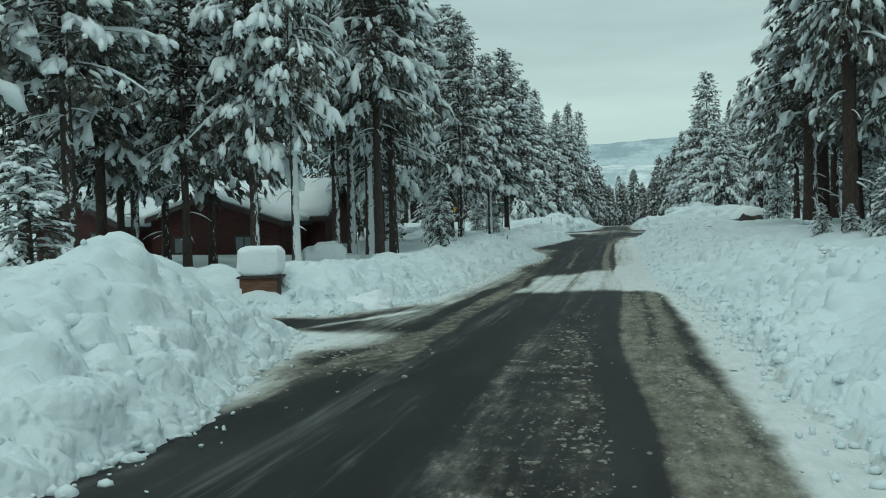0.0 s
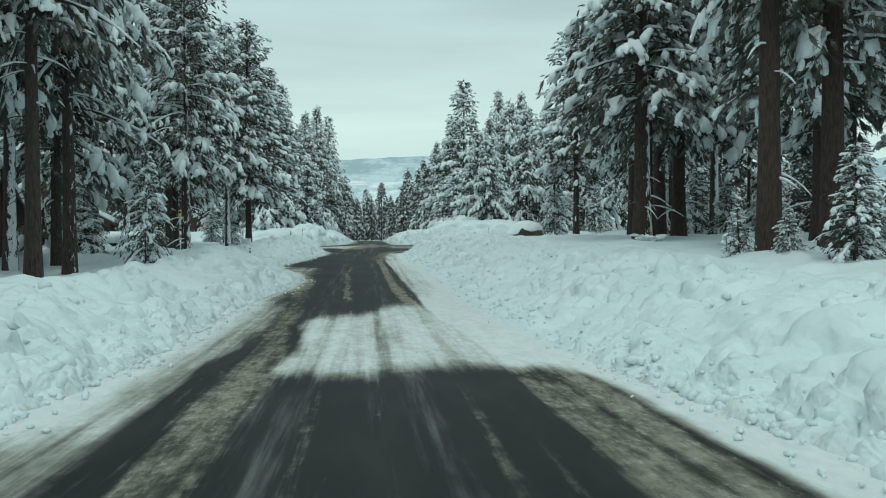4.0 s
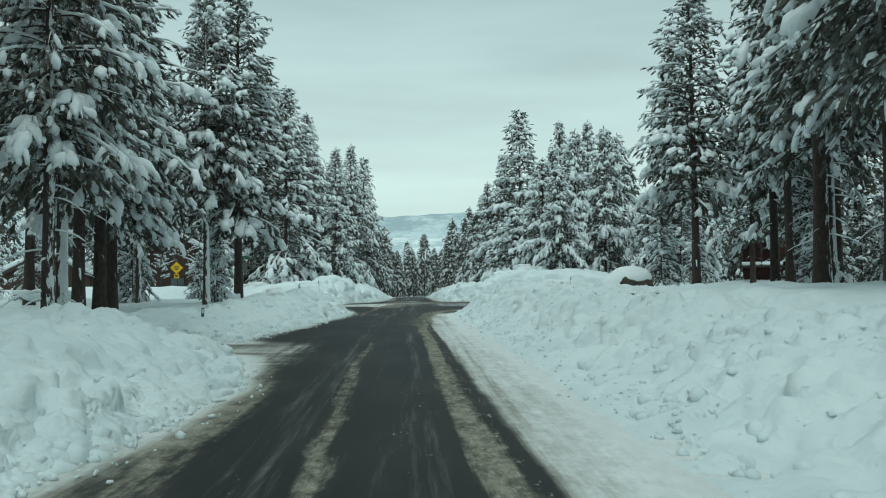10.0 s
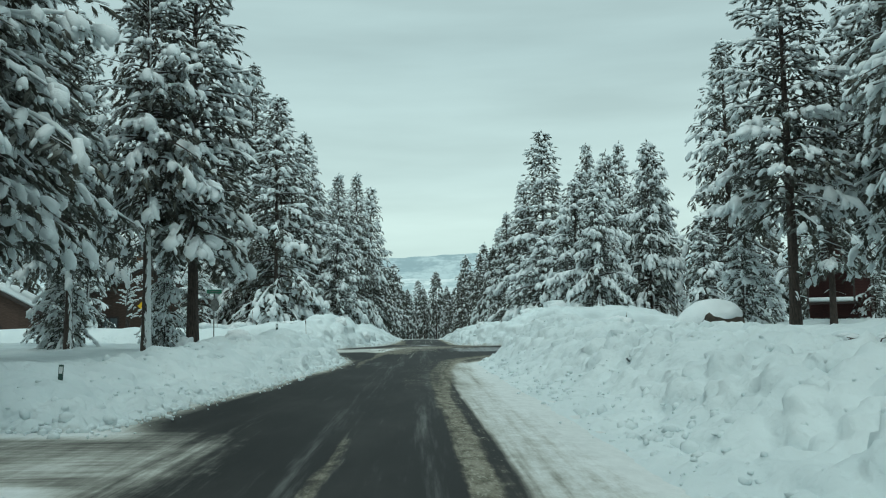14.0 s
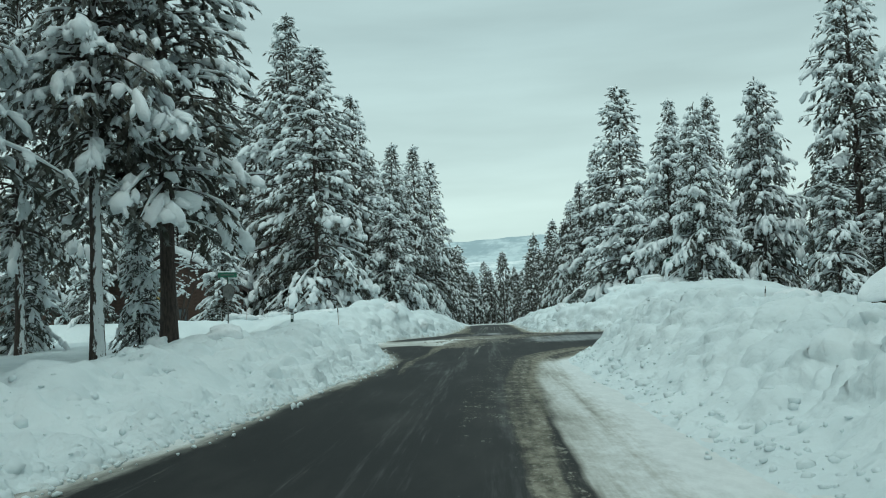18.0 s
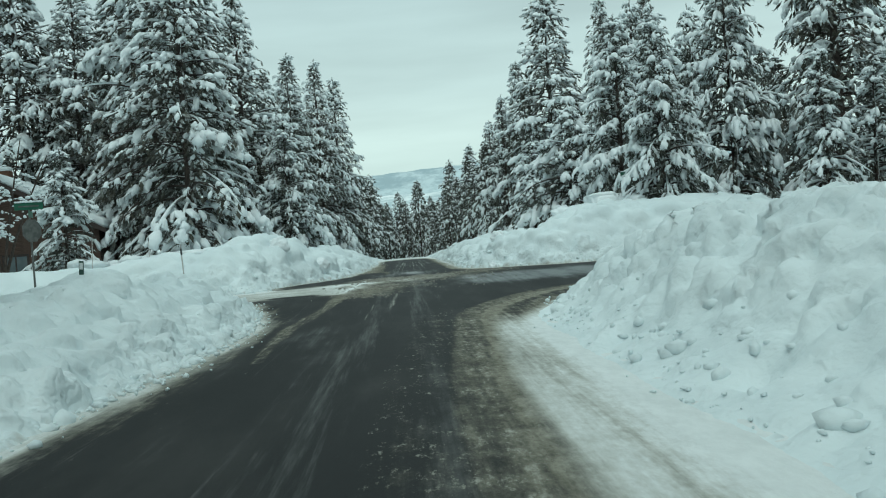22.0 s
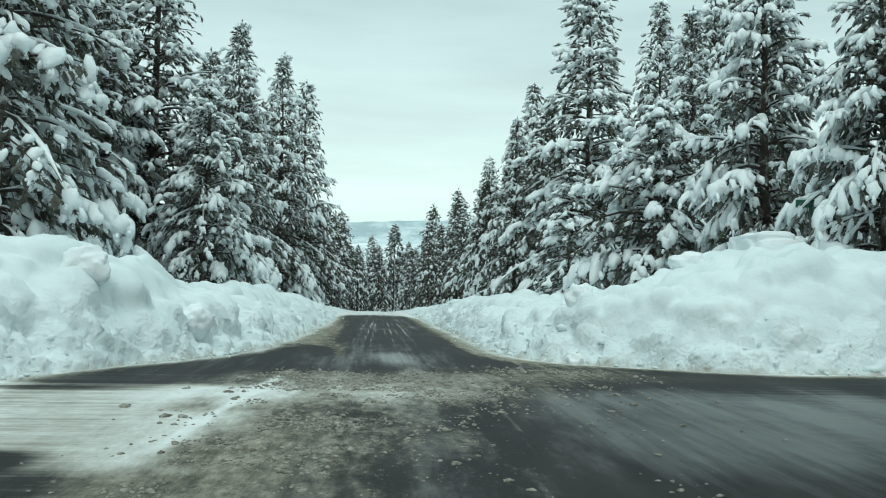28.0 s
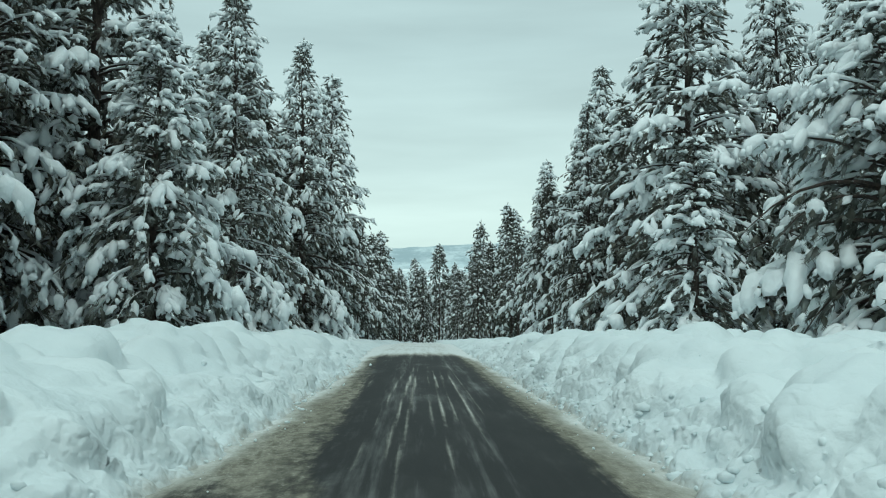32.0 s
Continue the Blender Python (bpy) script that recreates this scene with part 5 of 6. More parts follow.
def house(x, y, z, yaw, w, d, eave, peak, wall_mat, label, windows=(), roof_mat=None, snow=0.5, chimney=None, porch=False, bands=0.0):
    root = new("house")
    root.matrix_basis = pose(x, y, z, 0, 0, yaw)
    bm = bmesh.new()
    a = [bm.verts.new(p) for p in ((-w / 2, -d / 2, -1), (w / 2, -d / 2, -1), (w / 2, -d / 2, eave), (0, -d / 2, peak), (-w / 2, -d / 2, eave))]
    b = [bm.verts.new(v.co + Vector((0, d, 0))) for v in a]
    bm.faces.new(a)
    bm.faces.new(b[::-1])
    for k in range(5):
        bm.faces.new((a[k], b[k], b[(k + 1) % 5], a[(k + 1) % 5]))
    bmesh.ops.recalc_face_normals(bm, faces=bm.faces[:])
    wall = part("wall", bm, wall_mat, root)
    # lap boards on the faces towards the road
    n = int((eave + 0.6) / 0.28)
    board = bmesh.new()
    box(board, -w / 2 - 0.03, w / 2 + 0.03, -d / 2 - 0.035, -d / 2 - 0.004, 0, 0.26)
    bme = bpy.data.meshes.new("board")
    board.to_mesh(bme)
    board.free()
    for k in range(n):
        ob = put("board", bme, wall_mat, wall)
        ob.location = (0, 0, -0.4 + k * 0.28)
    side = bmesh.new()
    box(side, w / 2 + 0.004, w / 2 + 0.035, -d / 2, d / 2, 0, 0.26)
    sme = bpy.data.meshes.new("board")
    side.to_mesh(sme)
    side.free()
    for k in range(n):
        ob = put("board", sme, wall_mat, wall)
        ob.location = (0, 0, -0.4 + k * 0.28)
    roof = part("roof", gable_prism(bmesh.new(), w, d, eave, 0, peak, 0.20, 0.55), roof_mat or M_trim, root)
    bm = bmesh.new()
    gable_prism(bm, w, d, eave + 0.204, 0, peak + 0.204, snow, 0.50, min(0.2, snow * 0.45))
    part("roof_snow", bm, M_snow, roof, "thick rounded snow lying on the roof", True)
    for s in (-1, 1):  # barge boards on the front gable
        bm = bmesh.new()
        hw = w / 2 + 0.55
        p0, p1 = Vector((s * hw, -d / 2 - 0.60, eave - (peak - eave) * 0.55 / (w / 2) - 0.06)), Vector((0, -d / 2 - 0.60, peak - 0.06))
        q = [bm.verts.new(p) for p in (p0, p1, p1 + Vector((0, 0, 0.30)), p0 + Vector((0, 0, 0.30)))]
        q2 = [bm.verts.new(v.co + Vector((0, 0.05, 0))) for v in q]
        bm.faces.new(q)
        bm.faces.new(q2[::-1])
        for k in range(4):
            bm.faces.new((q[k], q2[k], q2[(k + 1) % 4], q[(k + 1) % 4]))
        bmesh.ops.recalc_face_normals(bm, faces=bm.faces[:])
        part("barge_board", bm, M_trim, roof)
    for wx, wz, ww, wh, panes in windows:
        win = part("window", box(bmesh.new(), wx - ww / 2, wx + ww / 2, -d / 2 - 0.05, -d / 2 - 0.036, wz, wz + wh), M_trim, root)
        for k in range(panes):
            pw = ww / panes
            part("pane", box(bmesh.new(), wx - ww / 2 + k * pw + 0.05, wx - ww / 2 + (k + 1) * pw - 0.05, -d / 2 - 0.058, -d / 2 - 0.054, wz + 0.06, wz + wh - 0.06), M_glass, win)
        bm = bmesh.new()
        for x0, x1, z0, z1 in ((wx - ww / 2 - 0.09, wx + ww / 2 + 0.09, wz - 0.09, wz), (wx - ww / 2 - 0.09, wx + ww / 2 + 0.09, wz + wh, wz + wh + 0.09), (wx - ww / 2 - 0.09, wx - ww / 2, wz, wz + wh), (wx + ww / 2, wx + ww / 2 + 0.09, wz, wz + wh)):
            box(bm, x0, x1, -d / 2 - 0.085, -d / 2 - 0.036, z0, z1)
        part("window_frame", bm, M_trim, win)
    if chimney:
        cx, cz = chimney
        part("chimney", box(bmesh.new(), cx - 0.45, cx + 0.45, -0.45, 0.45, cz - 2.4, cz, 0.03), M_wood, roof)
        part("chimney_snow", box(bmesh.new(), cx - 0.48, cx + 0.48, -0.48, 0.48, cz + 0.004, cz + 0.3, 0.12), M_snow, roof, "", True)
    if porch:
        part("deck", box(bmesh.new(), -w / 2, w / 2 - 1.0, -d / 2 - 2.0, -d / 2 - 0.09, 0.25, 0.42), M_trim, root)
        part("deck_snow", box(bmesh.new(), -w / 2 + 0.05, w / 2 - 1.05, -d / 2 - 1.95, -d / 2 - 0.12, 0.424, 0.85, 0.16), M_snow, root, "", True)
        part("porch_roof", box(bmesh.new(), -w / 2 - 0.2, w / 2 - 0.8, -d / 2 - 2.2, -d / 2 - 0.09, 3.35, 3.50), M_roof, root)
        part("porch_snow", box(bmesh.new(), -w / 2 - 0.1, w / 2 - 1.6, -d / 2 - 2.1, -d / 2 - 0.2, 3.504, 3.8, 0.11), M_snow, root, "", True)
        for px in (-w / 2 + 0.1, -0.4, w / 2 - 1.2):
            part("porch_post", box(bmesh.new(), px - 0.08, px + 0.08, -d / 2 - 1.95, -d / 2 - 1.79, 0.43, 3.348), M_trim, root)
    return tagged(root, label, "house")


house(-21.6, 52.3, -2.5, -90, 5.0, 11.2, 3.0, 4.8, M_cabin, "dark red boarded house under a thick smooth snow roof", [], snow=0.62)
house(-22.2, 48.6, -2.1, -3, 9.6, 5.0, 2.15, 3.75, M_cabin, "dark red boarded gable front with snow on its low roof", [(-1.8, 0.4, 1.2, 1.0, 2), (2.4, 0.4, 1.2, 1.0, 2)], snow=0.45)
house(-30.2, 48.0, -2.1, -11, 7.2, 5.6, 2.1, 3.7, M_cabin, "low dark red house wing with a pale two-pane window", [(1.7, 0.55, 1.5, 1.25, 2)], snow=0.7)
house(-24.0, 131.5, -1.4, 8, 11.0, 9.0, 3.6, 6.6, M_brown, "brown wooden house with snow-covered roof and chimney", [(-3.0, 0.9, 1.4, 1.3, 2), (0.5, 0.9, 1.4, 1.3, 2), (3.6, 0.9, 1.2, 1.3, 2)], snow=0.6, chimney=(-1.0, 8.0))
house(-34.5, 124.0, -1.9, 12, 8.0, 8.0, 2.8, 5.0, M_brown, "low brown house with a white snow roof behind trees", [(0.0, 0.8, 1.3, 1.1, 2)], snow=0.6)
house(41.9, 130.5, 1.0, -30, 5.2, 7.0, 4.2, 6.0, M_cabin, "dark red cabin with snowy porch and green metal roof", [(1.8, 4.0, 1.0, 0.8, 2)], roof_mat=M_roof, snow=0.14, porch=True)


# ---- snow-capped wooden bin enclosure by the first drive ----
def bin_box(x, y):
    z = place_z(x, y) - 1.0
    root = new("bin_enclosure")
    root.matrix_basis = pose(x, y, z, 0, 0, 14)
    body = part("body", box(bmesh.new(), -0.52, 0.52, -0.40, 0.40, 0, 1.15, 0.02), M_wood, root)
    part("door_panel", box(bmesh.new(), -0.46, 0.46, -0.425, -0.404, 0.15, 1.08, 0.008), M_wood, body)
    part("corner_post", box(bmesh.new(), 0.47, 0.56, -0.44, -0.35, -0.1, 1.2, 0.01), M_trim, root)
    part("lid", box(bmesh.new(), -0.58, 0.58, -0.47, 0.46, 1.154, 1.21, 0.015), M_trim, root)
    bm = bmesh.new()
    bmesh.ops.create_icosphere(bm, subdivisions=4, radius=1.0)
    for v in bm.verts:
        p = v.co
        e = 0.42
        q = Vector([math.copysign(abs(c) ** e, c) for c in p])
        k = 1 + 0.05 * noise.noise(p * 2.2)
        v.co = Vector((q.x * 0.60, q.y * 0.50, q.z * 0.40)) * k
        v.co.z += 1.60
    part("snow_cap", bm, M_snow, root, "tall rounded cushion of snow", True)
    return tagged(root, "brown wooden bin box with a tall snow cushion", "bin box")


bin_box(-6.4, 16.6)


# ---- boulder, snow lumps and slabs ----
def lump_mesh(seed, sx, sy, sz, rough=0.12, sub=4, flat=None, square=1.0):
    bm = bmesh.new()
    bmesh.ops.create_icosphere(bm, subdivisions=sub, radius=1.0)
    for v in bm.verts:
        p = v.co.copy()
        q = Vector([math.copysign(abs(c) ** square, c) for c in p])
        k = 1 + rough * noise.noise(p * 1.4 + Vector((seed, 0, 0))) + 0.5 * rough * noise.noise(p * 3.4 + Vector((0, seed, 0)))
        v.co = Vector((q.x * sx, q.y * sy, q.z * sz)) * k
        if flat is not None and v.co.z < flat:
            v.co.z = flat
    return bm


def boulder(x, y, z):
    root = new("boulder")
    root.matrix_basis = pose(x, y, z, 0, 0, 20)
    part("stone", lump_mesh(3, 1.50, 1.05, 0.78, 0.14, 4, square=0.85), M_rock, root, "", True)
    bm = lump_mesh(8, 1.62, 1.16, 0.78, 0.08, 4, -0.16)
    for v in bm.verts:
        v.co.x -= 0.12
        v.co.y += 0.16
        v.co.z += 0.40 + 0.16 * v.co.x / 1.6 - 0.14 * (v.co.x / 1.6) ** 2
    part("snow_cap", bm, M_snow, root, "smooth dome of snow", True)
    return tagged(root, "brown boulder under a smooth dome of snow", "boulder")


boulder(14.9, 86.9, -0.62)


def snow_lump(x, y, sx, sy, sz, lift, yaw=0, seed=0, square=1.0, label="rounded lump of ploughed snow on the bank"):
    root = new("snow_lump")
    root.matrix_basis = pose(x, y, place_z(x, y) + lift, 0, 0, yaw)
    part("crust", lump_mesh(seed, sx, sy, sz, 0.32, 4, square=square), M_snow, root, "", True)
    return tagged(root, label, "snow lump", "snow lumps on the banks")


SLAB = "squared-off slab of packed snow on the pile"
for a in [(12.6, 119.6, 0.95, 0.6, 0.55, 0.25, 10, 1, 0.35, SLAB), (-8.6, 111.8, 1.6, 1.0, 0.34, 0.0, -8, 2, 0.75, SLAB), (-4.6, 112.6, 0.5, 0.45, 0.42, 0.1, 0, 3, 1.0), (-2.9, 115.2, 0.36, 0.36, 0.36, 0.10, 0, 4, 1.0), (6.1, 115.6, 0.34, 0.34, 0.34, 0.06, 0, 5, 1.0),
          (5.6, 113.9, 0.24, 0.24, 0.22, 0.08, 0, 6, 1.0), (-5.5, 119.0, 0.7, 0.6, 0.5, 0.1, 30, 7, 0.8), (7.6, 116.9, 0.4, 0.3, 0.3, 0.1, 0, 8, 1.0), (-2.3, 3.6, 0.22, 0.2, 0.17, 0.02, 0, 9, 0.9),
          (8.4, 118.9, 0.45, 0.4, 0.3, 0.12, 20, 21, 0.9), (10.2, 119.4, 0.6, 0.45, 0.35, 0.10, -15, 22, 0.8), (14.3, 119.0, 0.7, 0.5, 0.4, 0.12, 30, 23, 0.85), (16.0, 118.2, 0.5, 0.4, 0.32, 0.10, 0, 24, 0.9), (9.6, 90.6, 0.55, 0.5, 0.4, 0.05, 12, 25, 0.7), (8.6, 92.4, 0.5, 0.42, 0.36, 0.08, -20, 26, 0.6), (10.8, 86.0, 0.6, 0.5, 0.35, 0.05, 40, 27, 0.9), (9.0, 80.5, 0.5, 0.45, 0.32, 0.06, 5, 28, 0.9), (8.9, 96.6, 0.45, 0.4, 0.4, 0.1, 8, 29, 0.5), (11.8, 94.2, 0.7, 0.5, 0.35, 0.08, -12, 30, 0.8),
          (-3.7, 17.4, 0.62, 0.5, 0.48, -0.15, 10, 11, 0.7), (-7.0, 58.0, 0.9, 0.7, 0.4, 0.15, 0, 14, 1.0), (-6.4, 83.5, 0.5, 0.35, 0.3, 0.12, 0, 15, 0.9), (-8.8, 84.6, 0.36, 0.26, 0.42, 0.1, 0, 17, 0.9), (-10.6, 33.8, 1.0, 0.95, 0.85, 0.1, 0, 18, 1.0)]:
    snow_lump(*a)


# ---- signs, markers and stakes ----
def text_bars(parent, mat, rows, y, z0, width, height, gap, name="lettering_bar"):
    for k, f in enumerate(rows):
        part(name, box(bmesh.new(), -width * f / 2, width * f / 2, y - 0.004, y, z0 - k * gap, z0 - k * gap + height), mat, parent)


def warning_sign(x, y, z):
    root = new("warning_sign")
    g0 = place_z(x, y)
    root.matrix_basis = pose(x, y, z, 0, 0, 18)
    part("post", tube(bmesh.new(), (0, 0.05, g0 - z - 0.4), (0, 0.05, 0.45), 0.045, 0.045, 8), M_post, root)
    bm = bmesh.new()
    box(bm, -0.42, 0.42, -0.008, 0.008, -0.42, 0.42, 0.006)
    bmesh.ops.rotate(bm, verts=bm.verts[:], cent=(0, 0, 0), matrix=Matrix.Rotation(radians(45), 3, "Y"))
    plate = part("diamond_plate", bm, M_yellow, root)
    text_bars(plate, M_black, (0.7, 1.0, 0.6), -0.010, 0.08, 0.55, 0.07, 0.13)
    lower = part("speed_plate", box(bmesh.new(), -0.23, 0.23, -0.008, 0.008, -0.98, -0.58, 0.005), M_yellow, root)
    text_bars(lower, M_black, (1.0, 0.7), -0.010, -0.76, 0.30, 0.10, 0.14)
    return tagged(root, "yellow diamond warning sign with plate on a post", "road sign")


def street_sign(x, y, top, yaw, plate_yaw=None):
    root = new("street_sign")
    g0 = place_z(x, y)
    root.matrix_basis = pose(x, y, g0, 0, 0, yaw)
    h = top - g0
    part("post", tube(bmesh.new(), (0, 0, -0.4), (0, 0, h), 0.035, 0.035, 8), M_post, root)
    blade = part("name_blade", box(bmesh.new(), -0.45, 0.45, -0.045, -0.037, h - 0.24, h, 0.004), M_green, root)
    text_bars(blade, M_post, (0.8,), -0.0475, h - 0.145, 0.8, 0.05, 0.1)
    part("snow_strip", box(bmesh.new(), -0.44, 0.44, -0.075, -0.005, h + 0.004, h + 0.06, 0.02), M_snow, root, "", True)
    part("second_blade", box(bmesh.new(), 0.037, 0.045, -0.45, 0.45, h - 0.5, h - 0.28, 0.003), M_green, root)
    if plate_yaw is None:
        return tagged(root, "green street name sign on a thin grey post", "street sign")
    bm = bmesh.new()
    bmesh.ops.create_cone(bm, cap_ends=True, segments=8, radius1=0.41, radius2=0.41, depth=0.012, matrix=Matrix.Translation((0, -0.06, 0)) @ Matrix.Rotation(radians(90), 4, "X") @ Matrix.Rotation(radians(22.5), 4, "Z"))
    bmesh.ops.rotate(bm, verts=bm.verts[:], cent=(0, 0, 0), matrix=Matrix.Rotation(radians(plate_yaw), 3, "Z"))
    bmesh.ops.translate(bm, verts=bm.verts[:], vec=(0, 0, h - 0.95))
    part("plate_back", bm, M_post, root, "grey back of an octagonal sign plate")
    return tagged(root, "green street sign over grey-backed octagonal plate", "street sign")


def marker(x, y, h=0.55):
    root = new("road_marker")
    root.matrix_basis = pose(x, y, place_z(x, y) - 0.3, 0, 3, 0)
    part("blade", box(bmesh.new(), -0.05, 0.05, -0.012, 0.012, 0, 0.3 + h, 0.01), M_marker, root)
    part("reflector", box(bmesh.new(), -0.035, 0.035, -0.017, -0.0125, 0.12 + h, 0.26 + h, 0.002), M_white, root)
    return tagged(root, "dark green flexible road marker stuck in snow", "road marker", "road markers")


def stake(x, y, h, tilt=0):
    root = new("snow_stake")
    root.matrix_basis = pose(x, y, place_z(x, y), 0, tilt, 0)
    part("pole", tube(bmesh.new(), (0, 0, -0.4), (0, 0, h), 0.022, 0.018, 7), M_stake, root)
    part("band", tube(bmesh.new(), (0, 0, h - 0.30), (0, 0, h - 0.12), 0.026, 0.026, 7), M_black, root)
    return tagged(root, "thin pale snow stake standing in the bank", "snow stake", "snow stakes")


warning_sign(-20.7, 118.2, 1.55)
street_sign(-11.3, 100.9, 1.95, 14, 48)
street_sign(14.4, 120.6, 2.75, -8)
marker(-5.98, 63.8, 0.45)
marker(-5.67, 89.3, 0.38)
stake(-13.4, 145.0, 4.0, 2)
stake(-5.0, 95.5, 1.1, -2)
stake(12.6, 95.0, 1.3, 6)
stake(-14.5, 116.0, 2.6, 3)
stake(17.5, 134.0, 2.2, 0)
stake(-8.2, 31.8, 1.4, -10)
stake(-12.0, 117.5, 2.2, 0)


# ---- low shrubs poking out of the snow ----
def shrub(x, y, r0, h, seed, snowy=0.6, count=70):
    g = np.random.default_rng(seed)
    root = new("shrub")
    root.matrix_basis = pose(x, y, place_z(x, y) - 0.05, 0, 0, 0)
    paths, ends = [], []
    for _ in range(count):
        a, ln = g.uniform(0, 6.28), g.uniform(0.5, 1.0)
        s = np.linspace(0, 1, 5)
        out = np.stack([np.cos(a) * r0 * ln * s, np.sin(a) * r0 * ln * s, h * ln * (1.5 * s - 0.75 * s**2)], 1) + g.normal(0, 0.03, (5, 3))
        paths.append(out)
        ends.append(out[3])
        ends.append(out[4])
    v, f = limb_mesh(np.array(paths), np.repeat(np.linspace(0.022, 0.006, 5)[None], count, 0), 3)
    part_ob = put("twigs", raw_mesh("twigs", v, f), M_twig, root)
    part_ob["kind"] = "stuff"
    ends = np.array(ends)[g.random(len(ends)) < snowy]
    n = len(ends)
    fr = np.repeat(np.eye(3)[None], n, 0)
    sc = g.uniform(0.10, 0.26, (n, 3)) * np.array([1.3, 1.3, 0.6]) * max(0.6, r0)
    v, f = stamp(ICO[1][0], ICO[1][1], ends + np.array([0, 0, 0.03]), fr, sc)
    snow_ob = put("snow", raw_mesh("snow", v, f), M_snow, root)
    snow_ob["kind"] = "stuff"
    return tagged(root, "bare-twigged shrub bowed under lumps of snow", "shrub", "roadside shrubs")


for a in [(-14.2, 118.6, 1.9, 1.5, 1, 0.9, 90), (15.9, 86.6, 0.5, 0.7, 2, 0.3, 20), (-19.6, 85.0, 1.6, 1.2, 6, 0.6, 70), (13.2, 47.5, 0.7, 0.5, 7, 0.5, 30), (8.6, 59.9, 0.5, 0.35, 8, 0.1, 40), (7.9, 17.0, 0.35, 0.5, 9, 0.2, 12)]:
    shrub(*a)


def bare_tree(x, y, h, seed):
    g = np.random.default_rng(seed)
    root = new("bare_tree")
    root.matrix_basis = pose(x, y, place_z(x, y) - 0.1, 0, 0, 0)
    s = np.linspace(0, 1, 7)
    stems, thin = [], []
    for k in range(3):
        a, le = g.uniform(0, 6.28), g.uniform(0.1, 0.35)
        stem = np.stack([np.cos(a) * h * le * s**1.3, np.sin(a) * h * le * s**1.3, h * s * g.uniform(0.8, 1)], 1)
        stems.append(stem)
        for _ in range(16):
            q, a2, ln = g.uniform(0.3, 0.95), g.uniform(0, 6.28), g.uniform(0.5, 1.6)
            p = np.array([np.interp(q, s, stem[:, c]) for c in range(3)])
            thin.append(p + np.stack([np.cos(a2) * ln * s, np.sin(a2) * ln * s, ln * (0.9 * s - 0.5 * s**2)], 1))
    v, f = limb_mesh(np.array(stems), np.repeat(np.linspace(0.09, 0.02, 7)[None], 3, 0), 6)
    put("trunk", raw_mesh("trunk", v, f), M_bark, root)
    v, f = limb_mesh(np.array(thin), np.repeat(np.linspace(0.025, 0.006, 7)[None], len(thin), 0), 3)
    put("twigs", raw_mesh("twigs", v, f), M_twig, root)["kind"] = "stuff"
    t = np.array(thin)[:, 1:6].reshape(-1, 3)
    n = len(t)
    v, f = stamp(ICO[1][0], ICO[1][1], t + np.array([0, 0, 0.03]), np.repeat(np.eye(3)[None], n, 0), g.uniform(0.03, 0.12, (n, 3)) * np.array([1.4, 1.4, 0.8]))
    put("snow", raw_mesh("snow", v, f), M_snow, root)["kind"] = "stuff"
    return tagged(root, "bare deciduous tree with snow on its twigs", "tree")


bare_tree(-18.9, 116.0, 7.5, 4)
bare_tree(-22.6, 119.5, 6.5, 5)

# ---- loose clods along the plough banks ----
g = np.random.default_rng(77)
n = 160000
cx, cyy = g.uniform(-9, 13, n), g.uniform(-4, 150, n)
dd = open_distance(cx, cyy)
p = np.where(dd < 0, 0.75 * np.exp(dd / 0.22) * (1 - 0.75 * sstep(107, 111, cyy)) * (1 - 0.6 * sstep(10, 7, cyy) * (cx < 0)), 0.85 * np.exp(-((dd / 0.55) ** 2)) + 0.13 * (dd < 5.0) * (cx > -7) * (1 - 0.92 * sstep(105, 110, cyy)) * (0.35 + 0.65 * sstep(14, 26, cyy))) * (1 - (0.35 + 0.3 * sstep(66, 76, cyy)) * gentle(cyy) * (cx > 1)) * (fbm(cx, cyy, 4.0, 91, 2) * 1.5)
near = (cyy < 9) & (cx < 0)
sel = (g.random(n) < np.clip(p + 0.25 * near * (dd > -0.05) * (dd < 2.5), 0, 1)) & (dd > -0.7)
cx, cyy, dd = cx[sel], cyy[sel], dd[sel]
n = len(cx)
size = np.clip(np.exp(g.normal(-3.0, 0.55, n)), 0.018, 0.17) * np.where(dd < 0.05, 0.5, 1.0) * (1 - 0.3 * sstep(107, 111, cyy) * (dd < 0.6))
cz = np.maximum(GV[np.clip(np.searchsorted(gy, cyy), 0, len(gy) - 1), np.clip(np.searchsorted(gx, cx), 0, len(gx) - 1), 2], curve("z", cyy) + 0.005)
yaw = g.uniform(0, 6.28, n)
fr = np.zeros((n, 3, 3))
fr[:, 0, 0], fr[:, 0, 1], fr[:, 1, 0], fr[:, 1, 1], fr[:, 2, 2] = np.cos(yaw), np.sin(yaw), -np.sin(yaw), np.cos(yaw), 1
shape = ICO[1][0][None] * (1 + g.normal(0, 0.13, (n, 12, 1)))
v, f = stamp(shape, ICO[1][1], np.stack([cx, cyy, cz - np.where(dd > 1.2, 0.55, 0.25) * size], 1), fr, size[:, None] * g.uniform(0.6, 1.4, (n, 3)) * np.array([1.1, 0.95, 0.8]))
tagged(put("snow_clods", raw_mesh("snow_clods", v, f), M_ground), "loose snow clods scattered along the ploughed banks", "snow clods", kind="stuff")

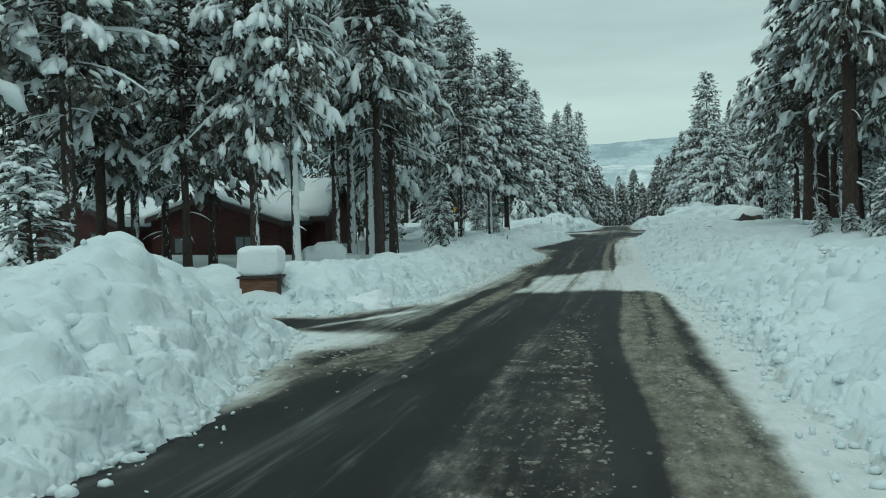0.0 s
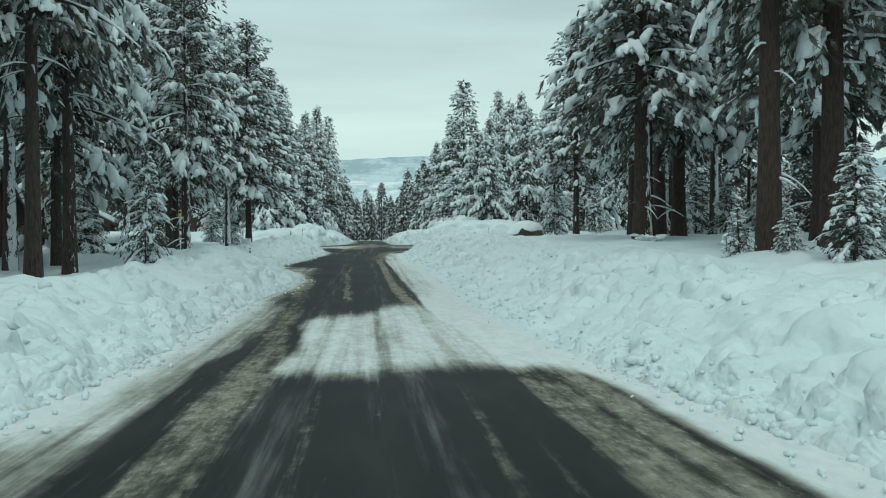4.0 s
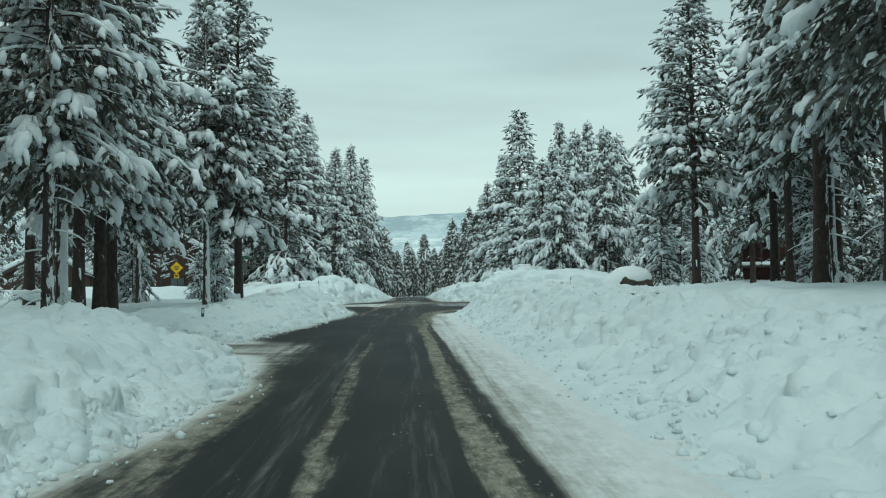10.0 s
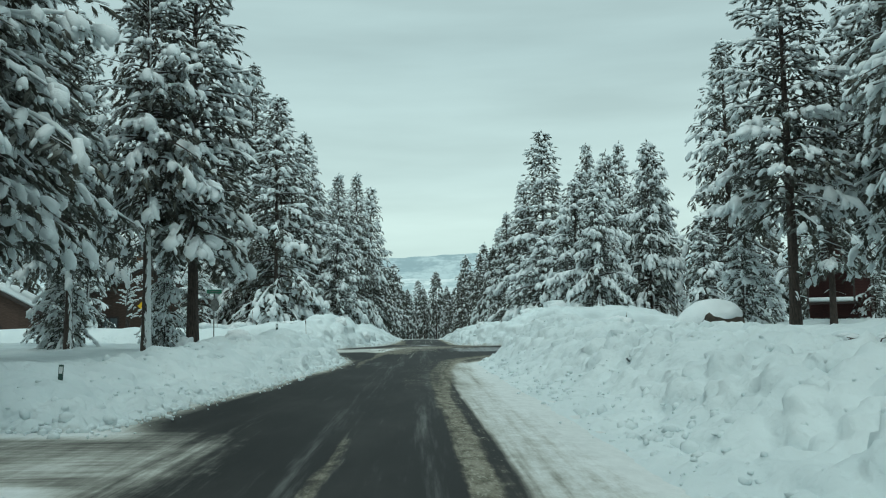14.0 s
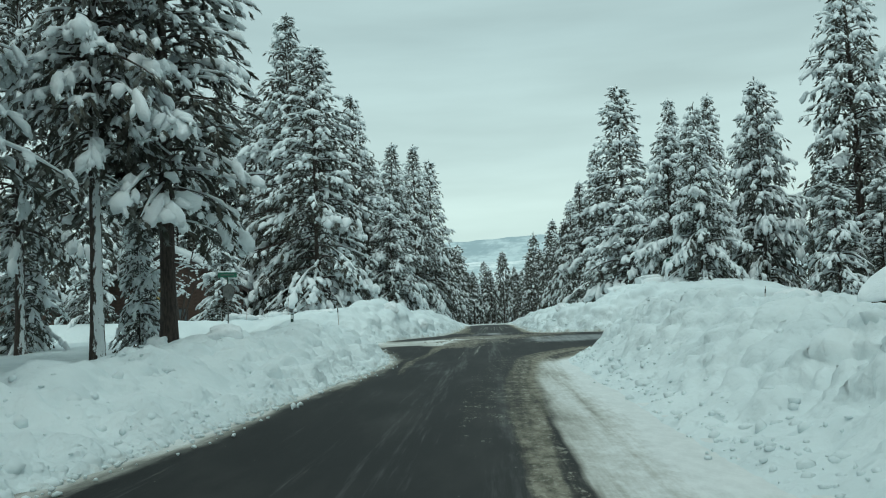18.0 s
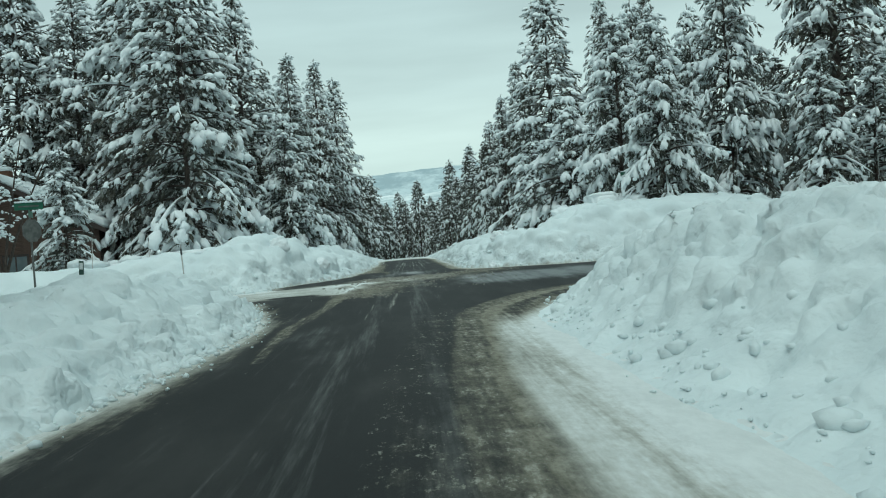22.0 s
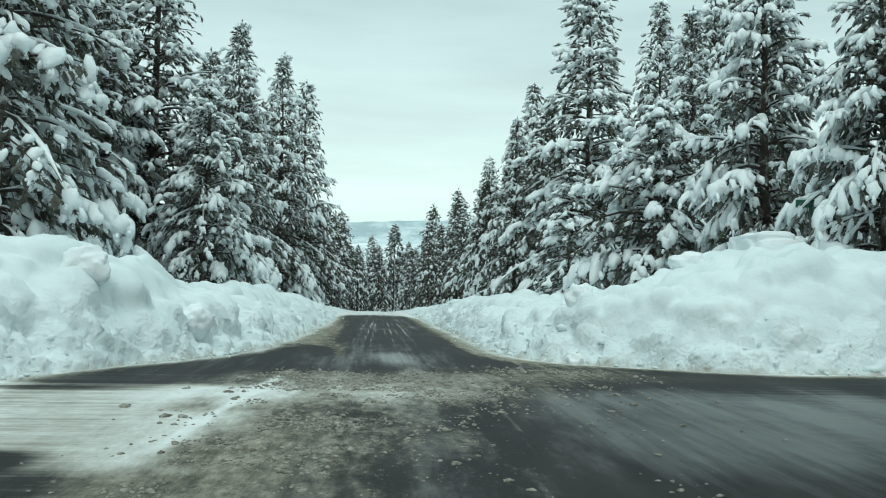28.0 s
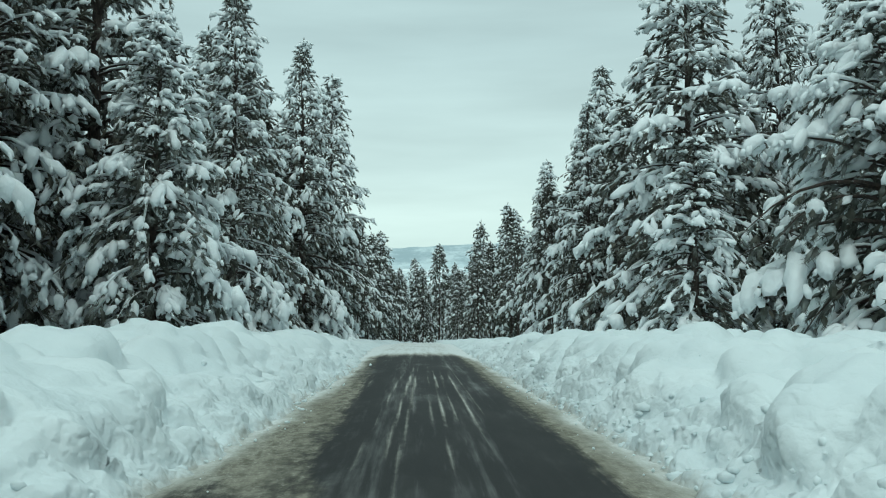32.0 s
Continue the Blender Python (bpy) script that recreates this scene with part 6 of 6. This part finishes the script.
# ---- churned brown slush where the wheels turn ----
n = 70000
cx, cyy = g.uniform(-4, 6.5, n), np.where(g.random(n) < 0.4, g.uniform(-3, 16, n), g.uniform(99, 113, n))
lane_a, lane_b = np.interp(cyy, [0, 4, 10], [2.75, 2.4, 2.1]), np.interp(cyy, [0, 4, 10], [3.75, 3.65, 3.5])
p = (0.75 * bell(cx, cyy, -0.5, 102.8, 1.3, 3.0, 3) + 0.5 * bell(cx, cyy, 0.5, 104.6, 0.45, 1.6) + 0.8 * bell(cx, cyy, 1.6, 109.0, 2.6, 1.4)
     + 0.35 * bell(cx, cyy, 1.0, 106.5, 2.2, 2.4) + 0.7 * bell(cx, cyy, 4.6, 111.8, 1.2, 0.9) + 0.6 * bell(cx, cyy, 0.4, 110.5, 2.4, 0.7) + 0.25 * bell(cx, cyy, 3.7, 102.0, 0.3, 0.5) + 0.7 * bell(cx, cyy, -1.3, 6.6, 0.7, 2.6)
     + sstep(16, 10, cyy) * (cyy < 50) * (0.45 * np.exp(-(((cx - lane_a) / 0.3) ** 2)) + 0.6 * np.exp(-(((cx - lane_b) / 0.33) ** 2))))
sel = g.random(n) < np.clip(p * sstep(0.38, 0.66, fbm(cx, cyy, 0.55, 93, 3)) * 1.1, 0, 1) * (open_distance(cx, cyy) < -0.2) * (1 - 0.95 * sstep(-0.5, -1.3, cx) * (cyy > 90))
cx, cyy = cx[sel], cyy[sel]
n = len(cx)
size = np.clip(np.exp(g.normal(-4.0, 0.45, n)), 0.008, 0.05)
cz = curve("z", cyy) + 0.012 - 0.016 * np.minimum(np.abs(cx - 1.5), 3.0)
yaw = g.uniform(0, 6.28, n)
fr = np.zeros((n, 3, 3))
fr[:, 0, 0], fr[:, 0, 1], fr[:, 1, 0], fr[:, 1, 1], fr[:, 2, 2] = np.cos(yaw), np.sin(yaw), -np.sin(yaw), np.cos(yaw), 1
shape = ICO[1][0][None] * (1 + g.normal(0, 0.22, (n, 12, 1)))
v, f = stamp(shape, ICO[1][1], np.stack([cx, cyy, cz], 1), fr, size[:, None] * g.uniform(0.6, 1.4, (n, 3)) * np.array([1.2, 1.2, 0.7]))
tagged(put("slush_lumps", raw_mesh("slush_lumps", v, f), M_slush), "brown slush lumps churned up on the wet asphalt", "slush", kind="stuff")
